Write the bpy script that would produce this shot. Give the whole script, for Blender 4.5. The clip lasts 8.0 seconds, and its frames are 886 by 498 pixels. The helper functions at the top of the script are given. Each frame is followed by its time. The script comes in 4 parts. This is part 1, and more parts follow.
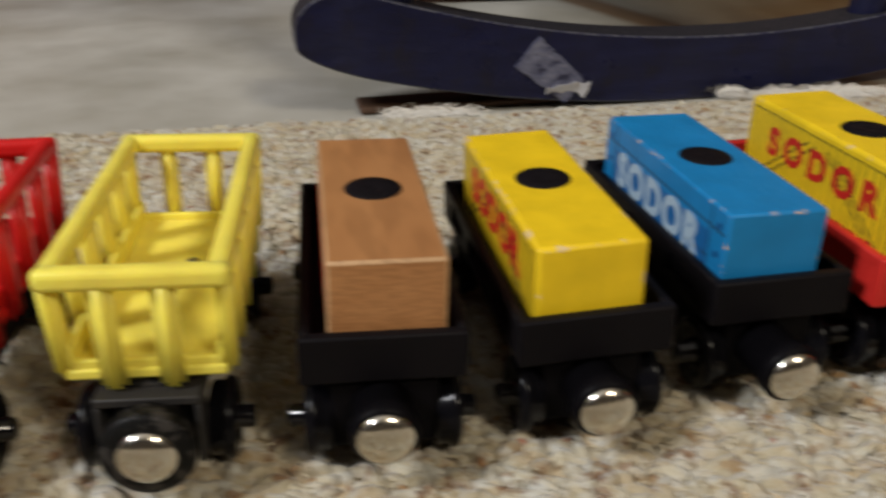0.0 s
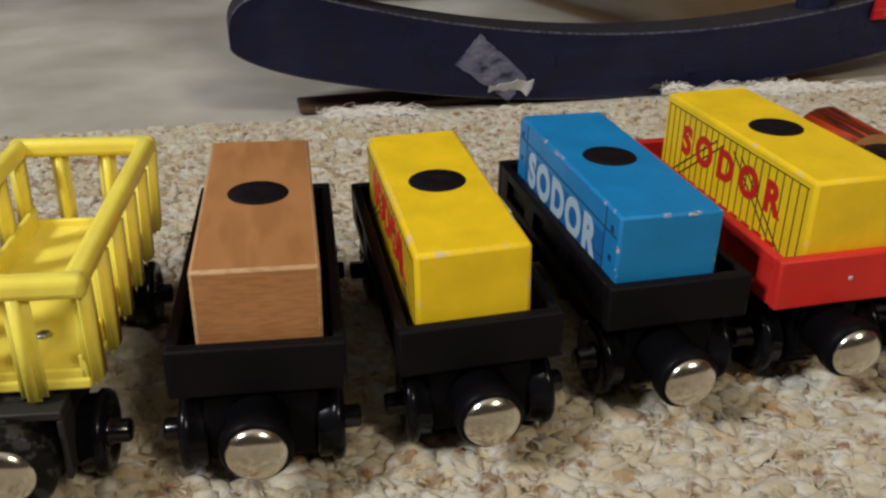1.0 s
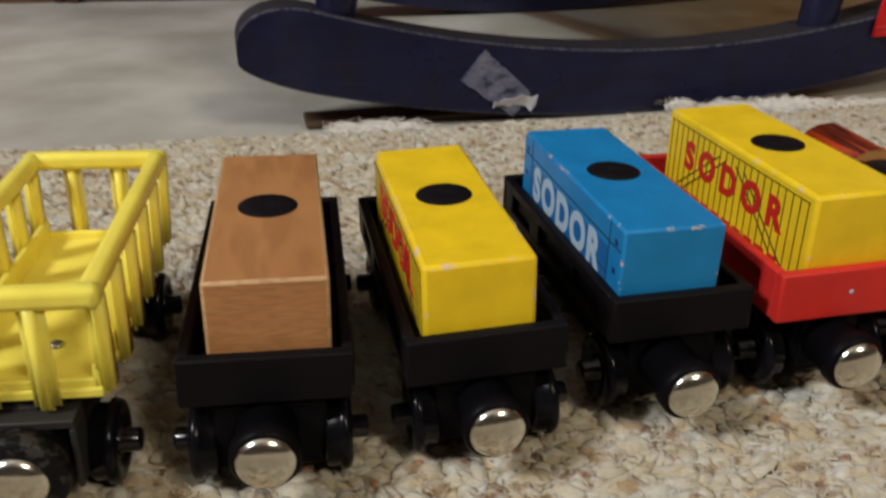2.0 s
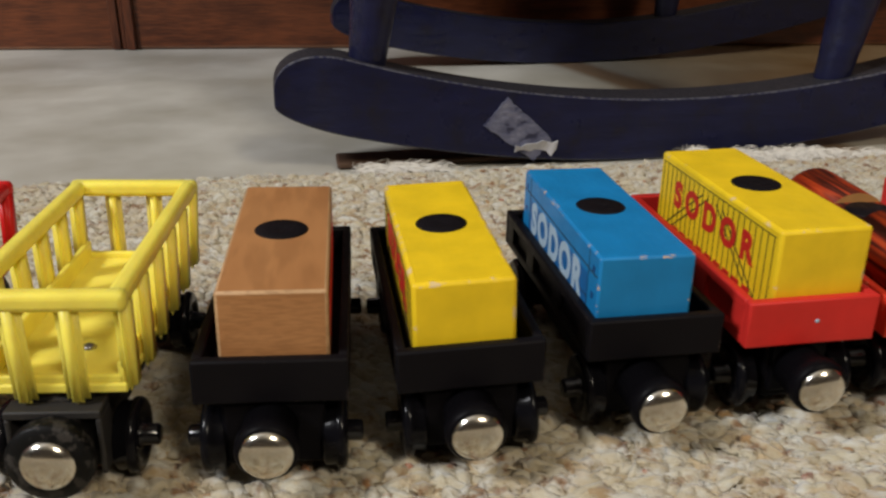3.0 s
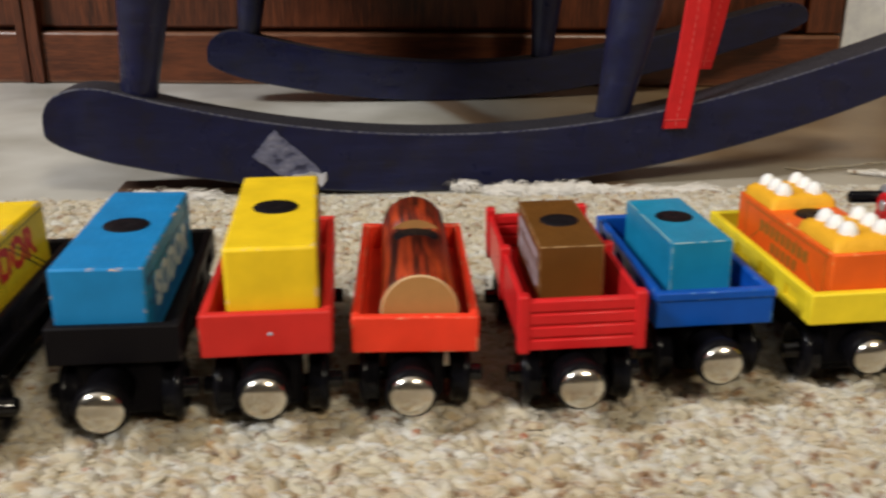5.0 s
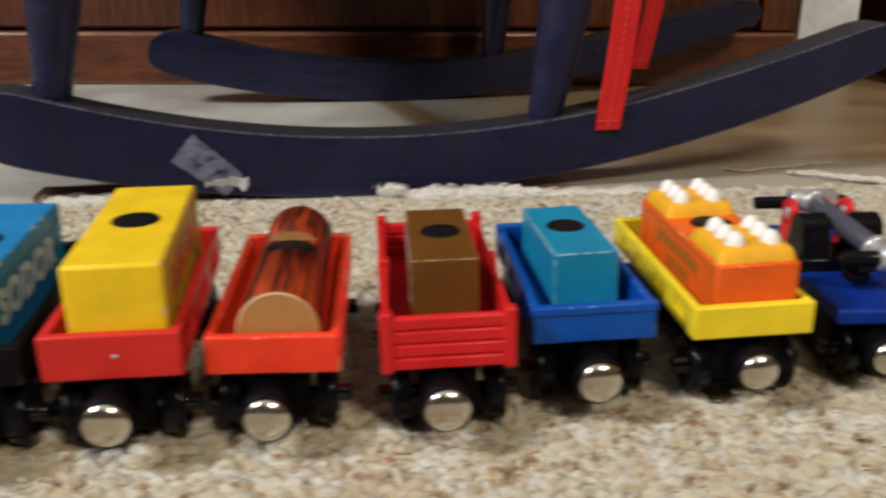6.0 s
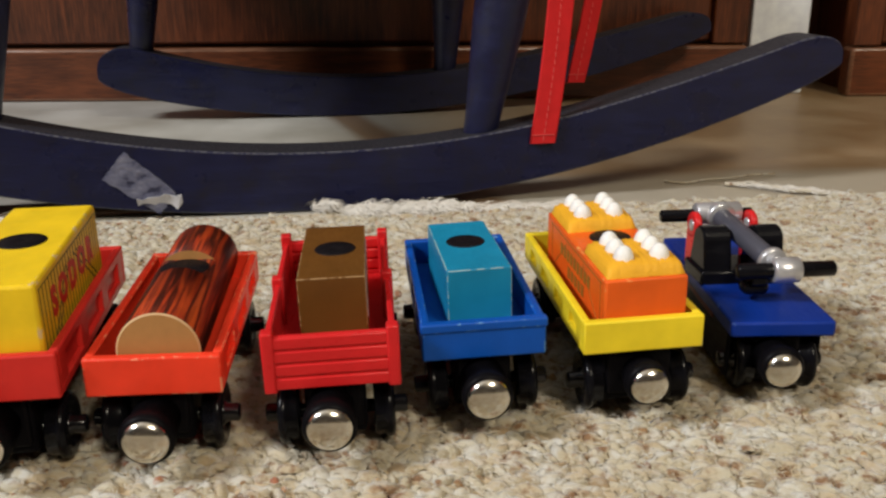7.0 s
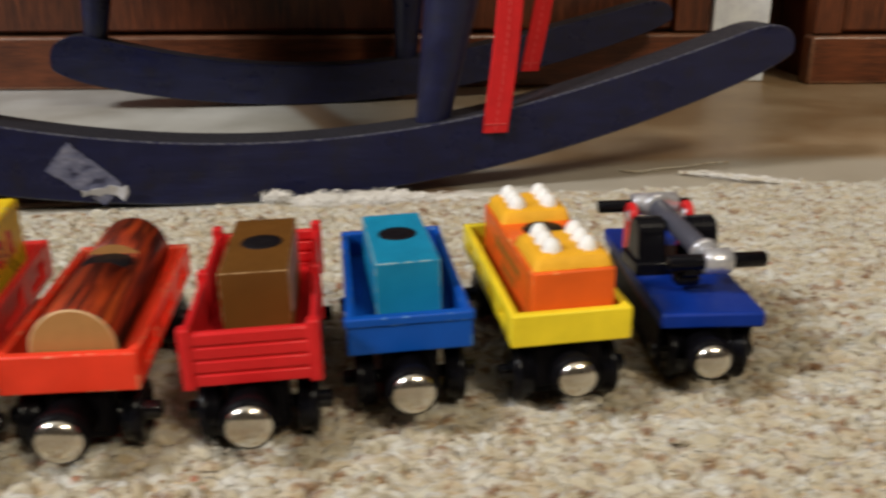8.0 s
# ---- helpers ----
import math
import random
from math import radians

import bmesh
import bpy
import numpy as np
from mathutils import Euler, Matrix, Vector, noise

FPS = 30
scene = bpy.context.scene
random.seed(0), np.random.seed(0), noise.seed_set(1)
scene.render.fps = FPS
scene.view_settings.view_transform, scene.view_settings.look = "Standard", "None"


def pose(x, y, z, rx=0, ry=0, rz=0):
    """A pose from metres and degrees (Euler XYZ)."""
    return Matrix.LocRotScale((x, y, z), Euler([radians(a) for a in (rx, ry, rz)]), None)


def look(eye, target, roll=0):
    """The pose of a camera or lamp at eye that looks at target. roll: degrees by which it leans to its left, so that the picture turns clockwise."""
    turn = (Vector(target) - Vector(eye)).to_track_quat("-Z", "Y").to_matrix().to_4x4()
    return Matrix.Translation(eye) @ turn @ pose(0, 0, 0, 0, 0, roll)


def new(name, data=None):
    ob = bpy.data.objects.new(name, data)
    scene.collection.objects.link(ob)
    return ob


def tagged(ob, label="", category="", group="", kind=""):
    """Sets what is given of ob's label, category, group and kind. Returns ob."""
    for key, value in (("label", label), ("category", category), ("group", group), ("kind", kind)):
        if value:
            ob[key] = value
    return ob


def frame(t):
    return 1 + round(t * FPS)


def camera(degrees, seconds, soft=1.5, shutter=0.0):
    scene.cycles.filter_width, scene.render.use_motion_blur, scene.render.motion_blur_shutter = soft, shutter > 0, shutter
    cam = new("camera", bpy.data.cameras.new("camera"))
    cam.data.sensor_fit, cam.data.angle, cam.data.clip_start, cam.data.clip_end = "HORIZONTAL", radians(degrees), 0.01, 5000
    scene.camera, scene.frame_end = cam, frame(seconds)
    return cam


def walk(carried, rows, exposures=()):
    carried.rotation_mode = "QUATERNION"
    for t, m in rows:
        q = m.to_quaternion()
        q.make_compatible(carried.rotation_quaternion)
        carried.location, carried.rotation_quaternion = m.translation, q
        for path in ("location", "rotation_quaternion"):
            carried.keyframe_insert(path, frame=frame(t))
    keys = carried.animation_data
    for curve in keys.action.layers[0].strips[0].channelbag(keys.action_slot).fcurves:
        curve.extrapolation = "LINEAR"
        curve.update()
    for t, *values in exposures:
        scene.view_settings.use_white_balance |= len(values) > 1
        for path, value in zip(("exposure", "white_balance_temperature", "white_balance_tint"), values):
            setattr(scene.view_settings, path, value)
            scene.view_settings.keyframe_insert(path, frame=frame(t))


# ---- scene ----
cam = camera(53.73, 8.0, soft=2.5, shutter=0.9)
PATH = [
    (0, (0.0577, 0.0400, 0.1173), (-0.0962, 1.8307, -0.7534), -0.05),
    (0.1, (0.0607, 0.0410, 0.1167), (-0.0731, 1.8323, -0.7561), 0.15),
    (0.2, (0.0653, 0.0429, 0.1167), (-0.0649, 1.8339, -0.7605), -0.04),
    (0.3, (0.0691, 0.0448, 0.1161), (-0.0576, 1.8356, -0.7585), -0.03),
    (0.5, (0.0748, 0.0484, 0.1155), (-0.0466, 1.8388, -0.7675), -0.18),
    (1, (0.0781, 0.0475, 0.1161), (-0.0458, 1.8410, -0.7601), -0.20),
    (1.5, (0.0778, 0.0480, 0.1167), (-0.0429, 1.8347, -0.7740), 0.05),
    (2, (0.0775, 0.0447, 0.1170), (-0.0538, 1.8521, -0.7293), -0.09),
    (2.2, (0.0774, 0.0407, 0.1181), (-0.0747, 1.8637, -0.6905), -0.15),
    (3.3, (0.0955, 0.0238, 0.1200), (-0.1597, 1.8593, -0.6225), 0.08),
    (3.5, (0.0987, 0.0236, 0.1203), (-0.1647, 1.8585, -0.6305), 0.12),
    (4, (0.1450, 0.0271, 0.1193), (-0.1786, 1.8454, -0.6482), -0.20),
    (4.2, (0.1647, 0.0306, 0.1154), (-0.1794, 1.8162, -0.6865), 0.27),
    (4.4, (0.1854, 0.0373, 0.1161), (-0.1923, 1.8183, -0.7286), -0.18),
    (4.5, (0.1957, 0.0362, 0.1183), (-0.1582, 1.8349, -0.6685), 0.12),
    (4.6, (0.2059, 0.0331, 0.1199), (-0.1467, 1.8596, -0.5772), 0.19),
    (4.7, (0.2150, 0.0304, 0.1201), (-0.1326, 1.8842, -0.5451), 0.30),
    (5.8, (0.2538, 0.0443, 0.1211), (-0.0698, 1.9035, -0.5412), 0.09),
    (6, (0.2623, 0.0490, 0.1207), (-0.0462, 1.9082, -0.5486), 0.06),
    (6.5, (0.2837, 0.0522, 0.1224), (-0.0015, 1.9241, -0.5215), -0.15),
    (7, (0.2872, 0.0536, 0.1217), (0.0124, 1.9277, -0.5204), -0.26),
    (7.5, (0.2869, 0.0507, 0.1223), (0.0176, 1.9232, -0.5264), -0.16),
    (7.8, (0.2930, 0.0551, 0.1215), (0.0421, 1.9275, -0.5404), -0.43),
    (8, (0.3004, 0.0587, 0.1219), (0.0764, 1.9304, -0.5464), -0.07),
]
walk(cam, [(t, look(eye, target, roll)) for t, eye, target, roll in PATH],
     exposures=[(0, -0.98), (2.2, -0.98), (3.5, -0.84), (4.0, -0.83), (4.4, -0.78), (4.7, -0.56), (5.8, -0.56), (8, -0.62)])

# ---- light ----
world = bpy.data.worlds.new("world")
scene.world = world
world.use_nodes = True
world.node_tree.nodes["Background"].inputs[0].default_value = (0.9, 0.95, 1.0, 1)
world.node_tree.nodes["Background"].inputs[1].default_value = 0.06


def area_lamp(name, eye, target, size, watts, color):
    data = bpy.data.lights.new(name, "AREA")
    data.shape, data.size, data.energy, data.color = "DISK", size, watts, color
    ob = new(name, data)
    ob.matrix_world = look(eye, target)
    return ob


# Two unseen lamps added where the shading and dome highlights call for them.
area_lamp("unseen_left_light", (-1.55, -0.90, 1.80), (0.15, 0.2, 0), 0.55, 100, (0.96, 0.97, 1.0))
area_lamp("unseen_right_light", (1.45, -1.30, 1.90), (0.25, 0.2, 0), 0.6, 54, (1.0, 0.89, 0.71))


# ---- materials ----
def material(name):
    m = bpy.data.materials.new(name)
    m.use_nodes = True
    nt = m.node_tree
    return m, nt, nt.nodes["Principled BSDF"]


def node(nt, kind, **inputs):
    n = nt.nodes.new(kind)
    for key, value in inputs.items():
        n.inputs[key.replace("_", " ")].default_value = value
    return n


def noise_of(nt, scale, detail=3.0, rough=0.55, stretch=None, coord="Object"):
    tc = nt.nodes.new("ShaderNodeTexCoord")
    n = node(nt, "ShaderNodeTexNoise", Scale=scale, Detail=detail, Roughness=rough)
    src = tc.outputs[coord]
    if stretch:
        mp = nt.nodes.new("ShaderNodeMapping")
        mp.inputs["Scale"].default_value = stretch
        nt.links.new(src, mp.inputs["Vector"])
        src = mp.outputs["Vector"]
    nt.links.new(src, n.inputs["Vector"])
    return n


def ramp(nt, src, stops):
    r = nt.nodes.new("ShaderNodeValToRGB")
    el = r.color_ramp.elements
    while len(el) < len(stops):
        el.new(0.5)
    for e, (p, c) in zip(el, stops):
        e.position = p
        e.color = (*c, 1) if len(c) == 3 else c
    nt.links.new(src, r.inputs["Fac"])
    return r


def mix(nt, fac, a, b):
    m = nt.nodes.new("ShaderNodeMix")
    m.data_type = "RGBA"
    for sock, v in ((m.inputs["Factor"], fac), (m.inputs["A"], a), (m.inputs["B"], b)):
        if isinstance(v, bpy.types.NodeSocket):
            nt.links.new(v, sock)
        elif isinstance(v, (int, float)):
            sock.default_value = v
        else:
            sock.default_value = (*v, 1)
    return m.outputs["Result"]


def bump(nt, bsdf, src, strength, distance):
    b = node(nt, "ShaderNodeBump", Strength=strength, Distance=distance)
    nt.links.new(src, b.inputs["Height"])
    nt.links.new(b.outputs["Normal"], bsdf.inputs["Normal"])


def scaled(c, k):
    return tuple(min(1, v * k) for v in c)


def paint(name, color, rough=0.38, wear=0.0, under=(0.55, 0.36, 0.2), grain=0.25, gloss=0.24, chip=260):
    """Painted or moulded surface; wear is the share of bare wood that shows."""
    m, nt, b = material(name)
    big = noise_of(nt, 90, 3)
    fine = noise_of(nt, 900, 2, stretch=(1.0, 0.25, 1.0))
    col = mix(nt, ramp(nt, big.outputs["Fac"], [(0.3, (0, 0, 0)), (0.7, (1, 1, 1))]).outputs["Color"], scaled(color, 0.88), scaled(color, 1.08))
    if wear:
        chips = noise_of(nt, chip, 4, 0.7)
        edge = ramp(nt, chips.outputs["Fac"], [(0.62 - wear * 0.3, (0, 0, 0)), (0.68 - wear * 0.3, (1, 1, 1))])
        col = mix(nt, edge.outputs["Color"], col, under)
    nt.links.new(col, b.inputs["Base Color"])
    r = ramp(nt, fine.outputs["Fac"], [(0.2, (rough * 0.8,) * 3), (0.8, (min(1, rough * 1.25),) * 3)])
    nt.links.new(r.outputs["Color"], b.inputs["Roughness"])
    b.inputs["Specular IOR Level"].default_value = gloss
    bump(nt, b, fine.outputs["Fac"], grain, 0.0002)
    return m


def brushed(name, color, rough):
    """Thick paint put on by brush: streaks, runs, darker worn areas and small pale scuffs."""
    m, nt, b = material(name)
    streak = noise_of(nt, 150, 5, 0.65, (0.22, 1.0, 1.0))
    lumps = noise_of(nt, 26, 4, 0.6)
    scuff = noise_of(nt, 330, 4, 0.72)
    dirt = noise_of(nt, 70, 5, 0.7)
    col = mix(nt, ramp(nt, streak.outputs["Fac"], [(0.32, (0,) * 3), (0.68, (1,) * 3)]).outputs["Color"], scaled(color, 0.72), scaled(color, 1.25))
    col = mix(nt, ramp(nt, dirt.outputs["Fac"], [(0.50, (0,) * 3), (0.72, (0.75,) * 3)]).outputs["Color"], col, (0.013, 0.011, 0.014))
    col = mix(nt, ramp(nt, scuff.outputs["Fac"], [(0.72, (0,) * 3), (0.77, (0.5,) * 3)]).outputs["Color"], col, (0.075, 0.075, 0.095))
    nt.links.new(col, b.inputs["Base Color"])
    r = ramp(nt, lumps.outputs["Fac"], [(0.3, (rough * 0.6,) * 3), (0.7, (rough * 1.7,) * 3)])
    nt.links.new(r.outputs["Color"], b.inputs["Roughness"])
    b.inputs["Specular IOR Level"].default_value = 0.40
    bump(nt, b, streak.outputs["Fac"], 0.35, 0.0016)
    return m


def painted(name, color, rough=0.38, wear=0.5, under=(0.6, 0.42, 0.25), grain=0.25, gloss=0.24, chip=260):
    """The paint of the faces, and the same paint rubbed along the edges."""
    return [paint(name, color, rough, 0.0, under, grain, gloss), paint(name + "_rubbed_edge", color, rough + 0.1, wear, under, grain, gloss, chip)]


def wood(name, dark, light, rough=0.45, scale=260, along="y", strength=0.3):
    m, nt, b = material(name)
    stretch = {"fine": (0.16, 0.030, 1.0), "y": (0.3, 0.06, 1), "x": (0.06, 1, 1), "z": (1, 1, 0.06)}[along]
    g = noise_of(nt, scale, 5, 0.65, stretch)
    f = noise_of(nt, scale * 5, 2, 0.5, stretch)
    big = noise_of(nt, scale * 0.12, 2)
    col = ramp(nt, g.outputs["Fac"], [(0.3, dark), (0.5, tuple((a + c) / 2 for a, c in zip(dark, light))), (0.72, light)]).outputs["Color"]
    col = mix(nt, ramp(nt, f.outputs["Fac"], [(0.42, ((0.42 if along == "fine" else 0.55),) * 3), (0.55, (0,) * 3)]).outputs["Color"], col, scaled(dark, 0.7))
    col = mix(nt, ramp(nt, big.outputs["Fac"], [(0.4, (0,) * 3), (0.75, (0.5,) * 3)]).outputs["Color"], col, light)
    nt.links.new(col, b.inputs["Base Color"])
    b.inputs["Roughness"].default_value = rough
    bump(nt, b, f.outputs["Fac"], strength, 0.0003)
    return m


def simple(name, color, rough, metal=0.0):
    m, nt, b = material(name)
    n = noise_of(nt, 300, 3)
    col = mix(nt, n.outputs["Fac"], scaled(color, 0.85), scaled(color, 1.12))
    nt.links.new(col, b.inputs["Base Color"])
    b.inputs["Roughness"].default_value = rough
    b.inputs["Metallic"].default_value = metal
    return m


BLACK = painted("black_paint", (0.0065, 0.0056, 0.0068), 0.42, 0.04, (0.10, 0.08, 0.07), 0.2, 0.08)
RED = painted("red_paint", (0.62, 0.028, 0.022), 0.36, 0.0, (0.75, 0.32, 0.2))
ORANGE_RED = painted("orange_red_paint", (0.84, 0.050, 0.020), 0.36, 0.30, (0.82, 0.27, 0.15))
BLUE = painted("blue_paint", (0.004, 0.076, 0.40), 0.36, 0.18, (0.12, 0.28, 0.56))
YELLOW = painted("yellow_paint", (0.87, 0.66, 0.025), 0.36, 0.1, (0.8, 0.62, 0.2))
CARGO_YELLOW = painted("cargo_yellow_paint", (0.85, 0.580, 0.017), 0.36, 0.20, (0.70, 0.52, 0.26), chip=200)
CARGO_BLUE = painted("cargo_blue_paint", (0.012, 0.21, 0.50), 0.38, 0.2, (0.6, 0.42, 0.26))
CARGO_TEAL = painted("cargo_teal_paint", (0.010, 0.23, 0.40), 0.38, 0.62, (0.30, 0.44, 0.44))
CARGO_BROWN = painted("cargo_brown_paint", (0.135, 0.055, 0.011), 0.4, 0.62, (0.36, 0.22, 0.10))
CARGO_ORANGE = painted("cargo_orange_paint", (0.80, 0.118, 0.012), 0.38, 0.1, (0.8, 0.35, 0.1))
DECK_BLUE = painted("deck_blue_paint", (0.004, 0.028, 0.235), 0.40, 0.08, (0.06, 0.12, 0.36), gloss=0.16)
DARK_RED = paint("dark_red_paint", (0.11, 0.008, 0.008), 0.45)
DUSTY_NAVY = paint("dusty_navy_paint", (0.026, 0.025, 0.031), 0.55, grain=0.5)
# Pale edge chips show rubbing and also paint the glint along the rocker.
NAVY = [brushed("navy_paint", (0.0095, 0.0110, 0.040), 0.30), paint("navy_paint_rubbed_glint_edge", (0.0120, 0.0130, 0.043), 0.38, 0.55, (0.080, 0.080, 0.098), 0.4, 0.30, 520)]
PLASTIC_YELLOW = paint("yellow_plastic", (0.93, 0.78, 0.12), 0.36, grain=0.1)
soft_plastic = PLASTIC_YELLOW.node_tree.nodes["Principled BSDF"].inputs
soft_plastic["Subsurface Weight"].default_value = 0.6
soft_plastic["Subsurface Radius"].default_value = (1.0, 0.75, 0.15)
soft_plastic["Subsurface Scale"].default_value = 0.004
for m in (PLASTIC_YELLOW,):
    m.node_tree.nodes["Principled BSDF"].inputs["Subsurface Weight"].default_value = 0.35
    m.node_tree.nodes["Principled BSDF"].inputs["Subsurface Radius"].default_value = (1.0, 0.8, 0.25)
    m.node_tree.nodes["Principled BSDF"].inputs["Subsurface Scale"].default_value = 0.003
PLASTIC_RED = paint("red_plastic", (0.62, 0.018, 0.020), 0.3, grain=0.1)
PLASTIC_CRATE_RED = paint("crate_red_plastic", (0.60, 0.016, 0.016), 0.34, grain=0.1)
PLASTIC_BLACK = paint("black_plastic", (0.0048, 0.0046, 0.0060), 0.17, grain=0.05, gloss=0.15)
MATT_BLACK = paint("matt_black_wood", (0.0046, 0.0041, 0.0052), 0.42, grain=0.15, gloss=0.05)
AXLE_BLACK = paint("glossy_black_plastic", (0.0048, 0.0046, 0.0060), 0.14, grain=0.05, gloss=0.5)
RUBBED_BLACK = paint("scuffed_black_plastic", (0.006, 0.006, 0.006), 0.45, 0.3, (0.04, 0.036, 0.033), gloss=0.15)
DISC_BLACK = paint("disc_black", (0.0085, 0.0070, 0.0085), 0.5, grain=0.1, gloss=0.10)
PLASTIC_GREY = paint("grey_plastic", (0.070, 0.070, 0.090), 0.40, grain=0.1)
SILVER = simple("silver_plastic", (0.64, 0.64, 0.66), 0.30, 0.65)
NICKEL = simple("polished_nickel", (0.80, 0.76, 0.67), 0.19, 1.0)
STEEL = simple("rivet_steel", (0.35, 0.34, 0.33), 0.35, 1.0)
EGG_WHITE = paint("egg_white", (0.86, 0.85, 0.82), 0.4, grain=0.05)
STRAW = paint("straw_yellow", (0.80, 0.40, 0.022), 0.6, grain=0.7)
BEECH = [wood("beech_wood", (0.355, 0.150, 0.052), (0.500, 0.240, 0.092), 0.42, 300, "fine", 0.12), wood("beech_wood_edge", (0.46, 0.26, 0.12), (0.58, 0.36, 0.19), 0.5)]
LOG_END = simple("log_end_tan", (0.43, 0.215, 0.070), 0.5)
LOG_RIM = simple("log_end_pale_rim", (0.60, 0.38, 0.19), 0.55)
INK_BLACK = simple("black_ink", (0.02, 0.018, 0.012), 0.5)
INK_RED = simple("red_ink", (0.56, 0.02, 0.012), 0.5)
INK_BRICK = simple("brick_red_ink", (0.17, 0.040, 0.014), 0.5)
INK_WHITE = simple("white_ink", (0.40, 0.54, 0.66), 0.5)
INK_BLUE = simple("dark_blue_ink", (0.006, 0.035, 0.16), 0.5)
SIDE_SHADE_BLUE = simple("blue_side_shade", (0.008, 0.125, 0.36), 0.5)
INK_PALE_BLUE = simple("pale_blue_ink", (0.25, 0.5, 0.6), 0.5)
INK_LILAC = simple("lilac_grey_ink", (0.50, 0.46, 0.50), 0.5)
INK_MUD = simple("gold_brown_ink", (0.30, 0.13, 0.015), 0.5)
TREAD = simple("grey_underside", (0.020, 0.018, 0.017), 0.6)
CEILING_PAINT = paint("ceiling_white", (0.75, 0.73, 0.70), 0.8)
WALL_PAINT = paint("wall_brown", (0.10, 0.08, 0.065), 0.8)
# Blue tint in this white stands for daylight on the board.
TRIM_WHITE = paint("daylit_white_trim_paint", (0.84, 0.89, 0.97), 0.5)
OAK = wood("brown_oak", (0.028, 0.0075, 0.0034), (0.190, 0.050, 0.017), 0.36, 190, "z", 0.6)
OAK_ALONG = wood("brown_oak_rail", (0.042, 0.011, 0.0050), (0.230, 0.064, 0.021), 0.36, 190, "x", 0.6)
# Paler oak paints the highlight along the bottom rail's rounded edge.
OAK_HIGHLIGHT = wood("brown_oak_edge_highlight", (0.12, 0.045, 0.022), (0.34, 0.16, 0.085), 0.30, 190, "x", 0.4)


def bark():
    """Printed bark: broad wavy stripes of orange, red and near-black along the log."""
    m, nt, b = material("printed_bark")
    n = noise_of(nt, 165, 3, 0.55, (1.0, 0.055, 1.0))
    n.inputs["Distortion"].default_value = 0.25
    fine = noise_of(nt, 900, 2, 0.5, (1.0, 0.08, 1.0))
    col = ramp(nt, n.outputs["Fac"], [(0.33, (0.020, 0.006, 0.004)), (0.41, (0.055, 0.010, 0.005)), (0.45, (0.20, 0.022, 0.008)), (0.50, (0.46, 0.060, 0.012)), (0.54, (0.30, 0.030, 0.009)), (0.57, (0.040, 0.009, 0.005)), (0.62, (0.16, 0.020, 0.007)), (0.68, (0.50, 0.080, 0.016))]).outputs["Color"]
    col = mix(nt, ramp(nt, fine.outputs["Fac"], [(0.38, (0.35,) * 3), (0.50, (0,) * 3)]).outputs["Color"], col, (0.035, 0.008, 0.004))
    nt.links.new(col, b.inputs["Base Color"])
    b.inputs["Roughness"].default_value = 0.42
    b.inputs["Specular IOR Level"].default_value = 0.22
    return m


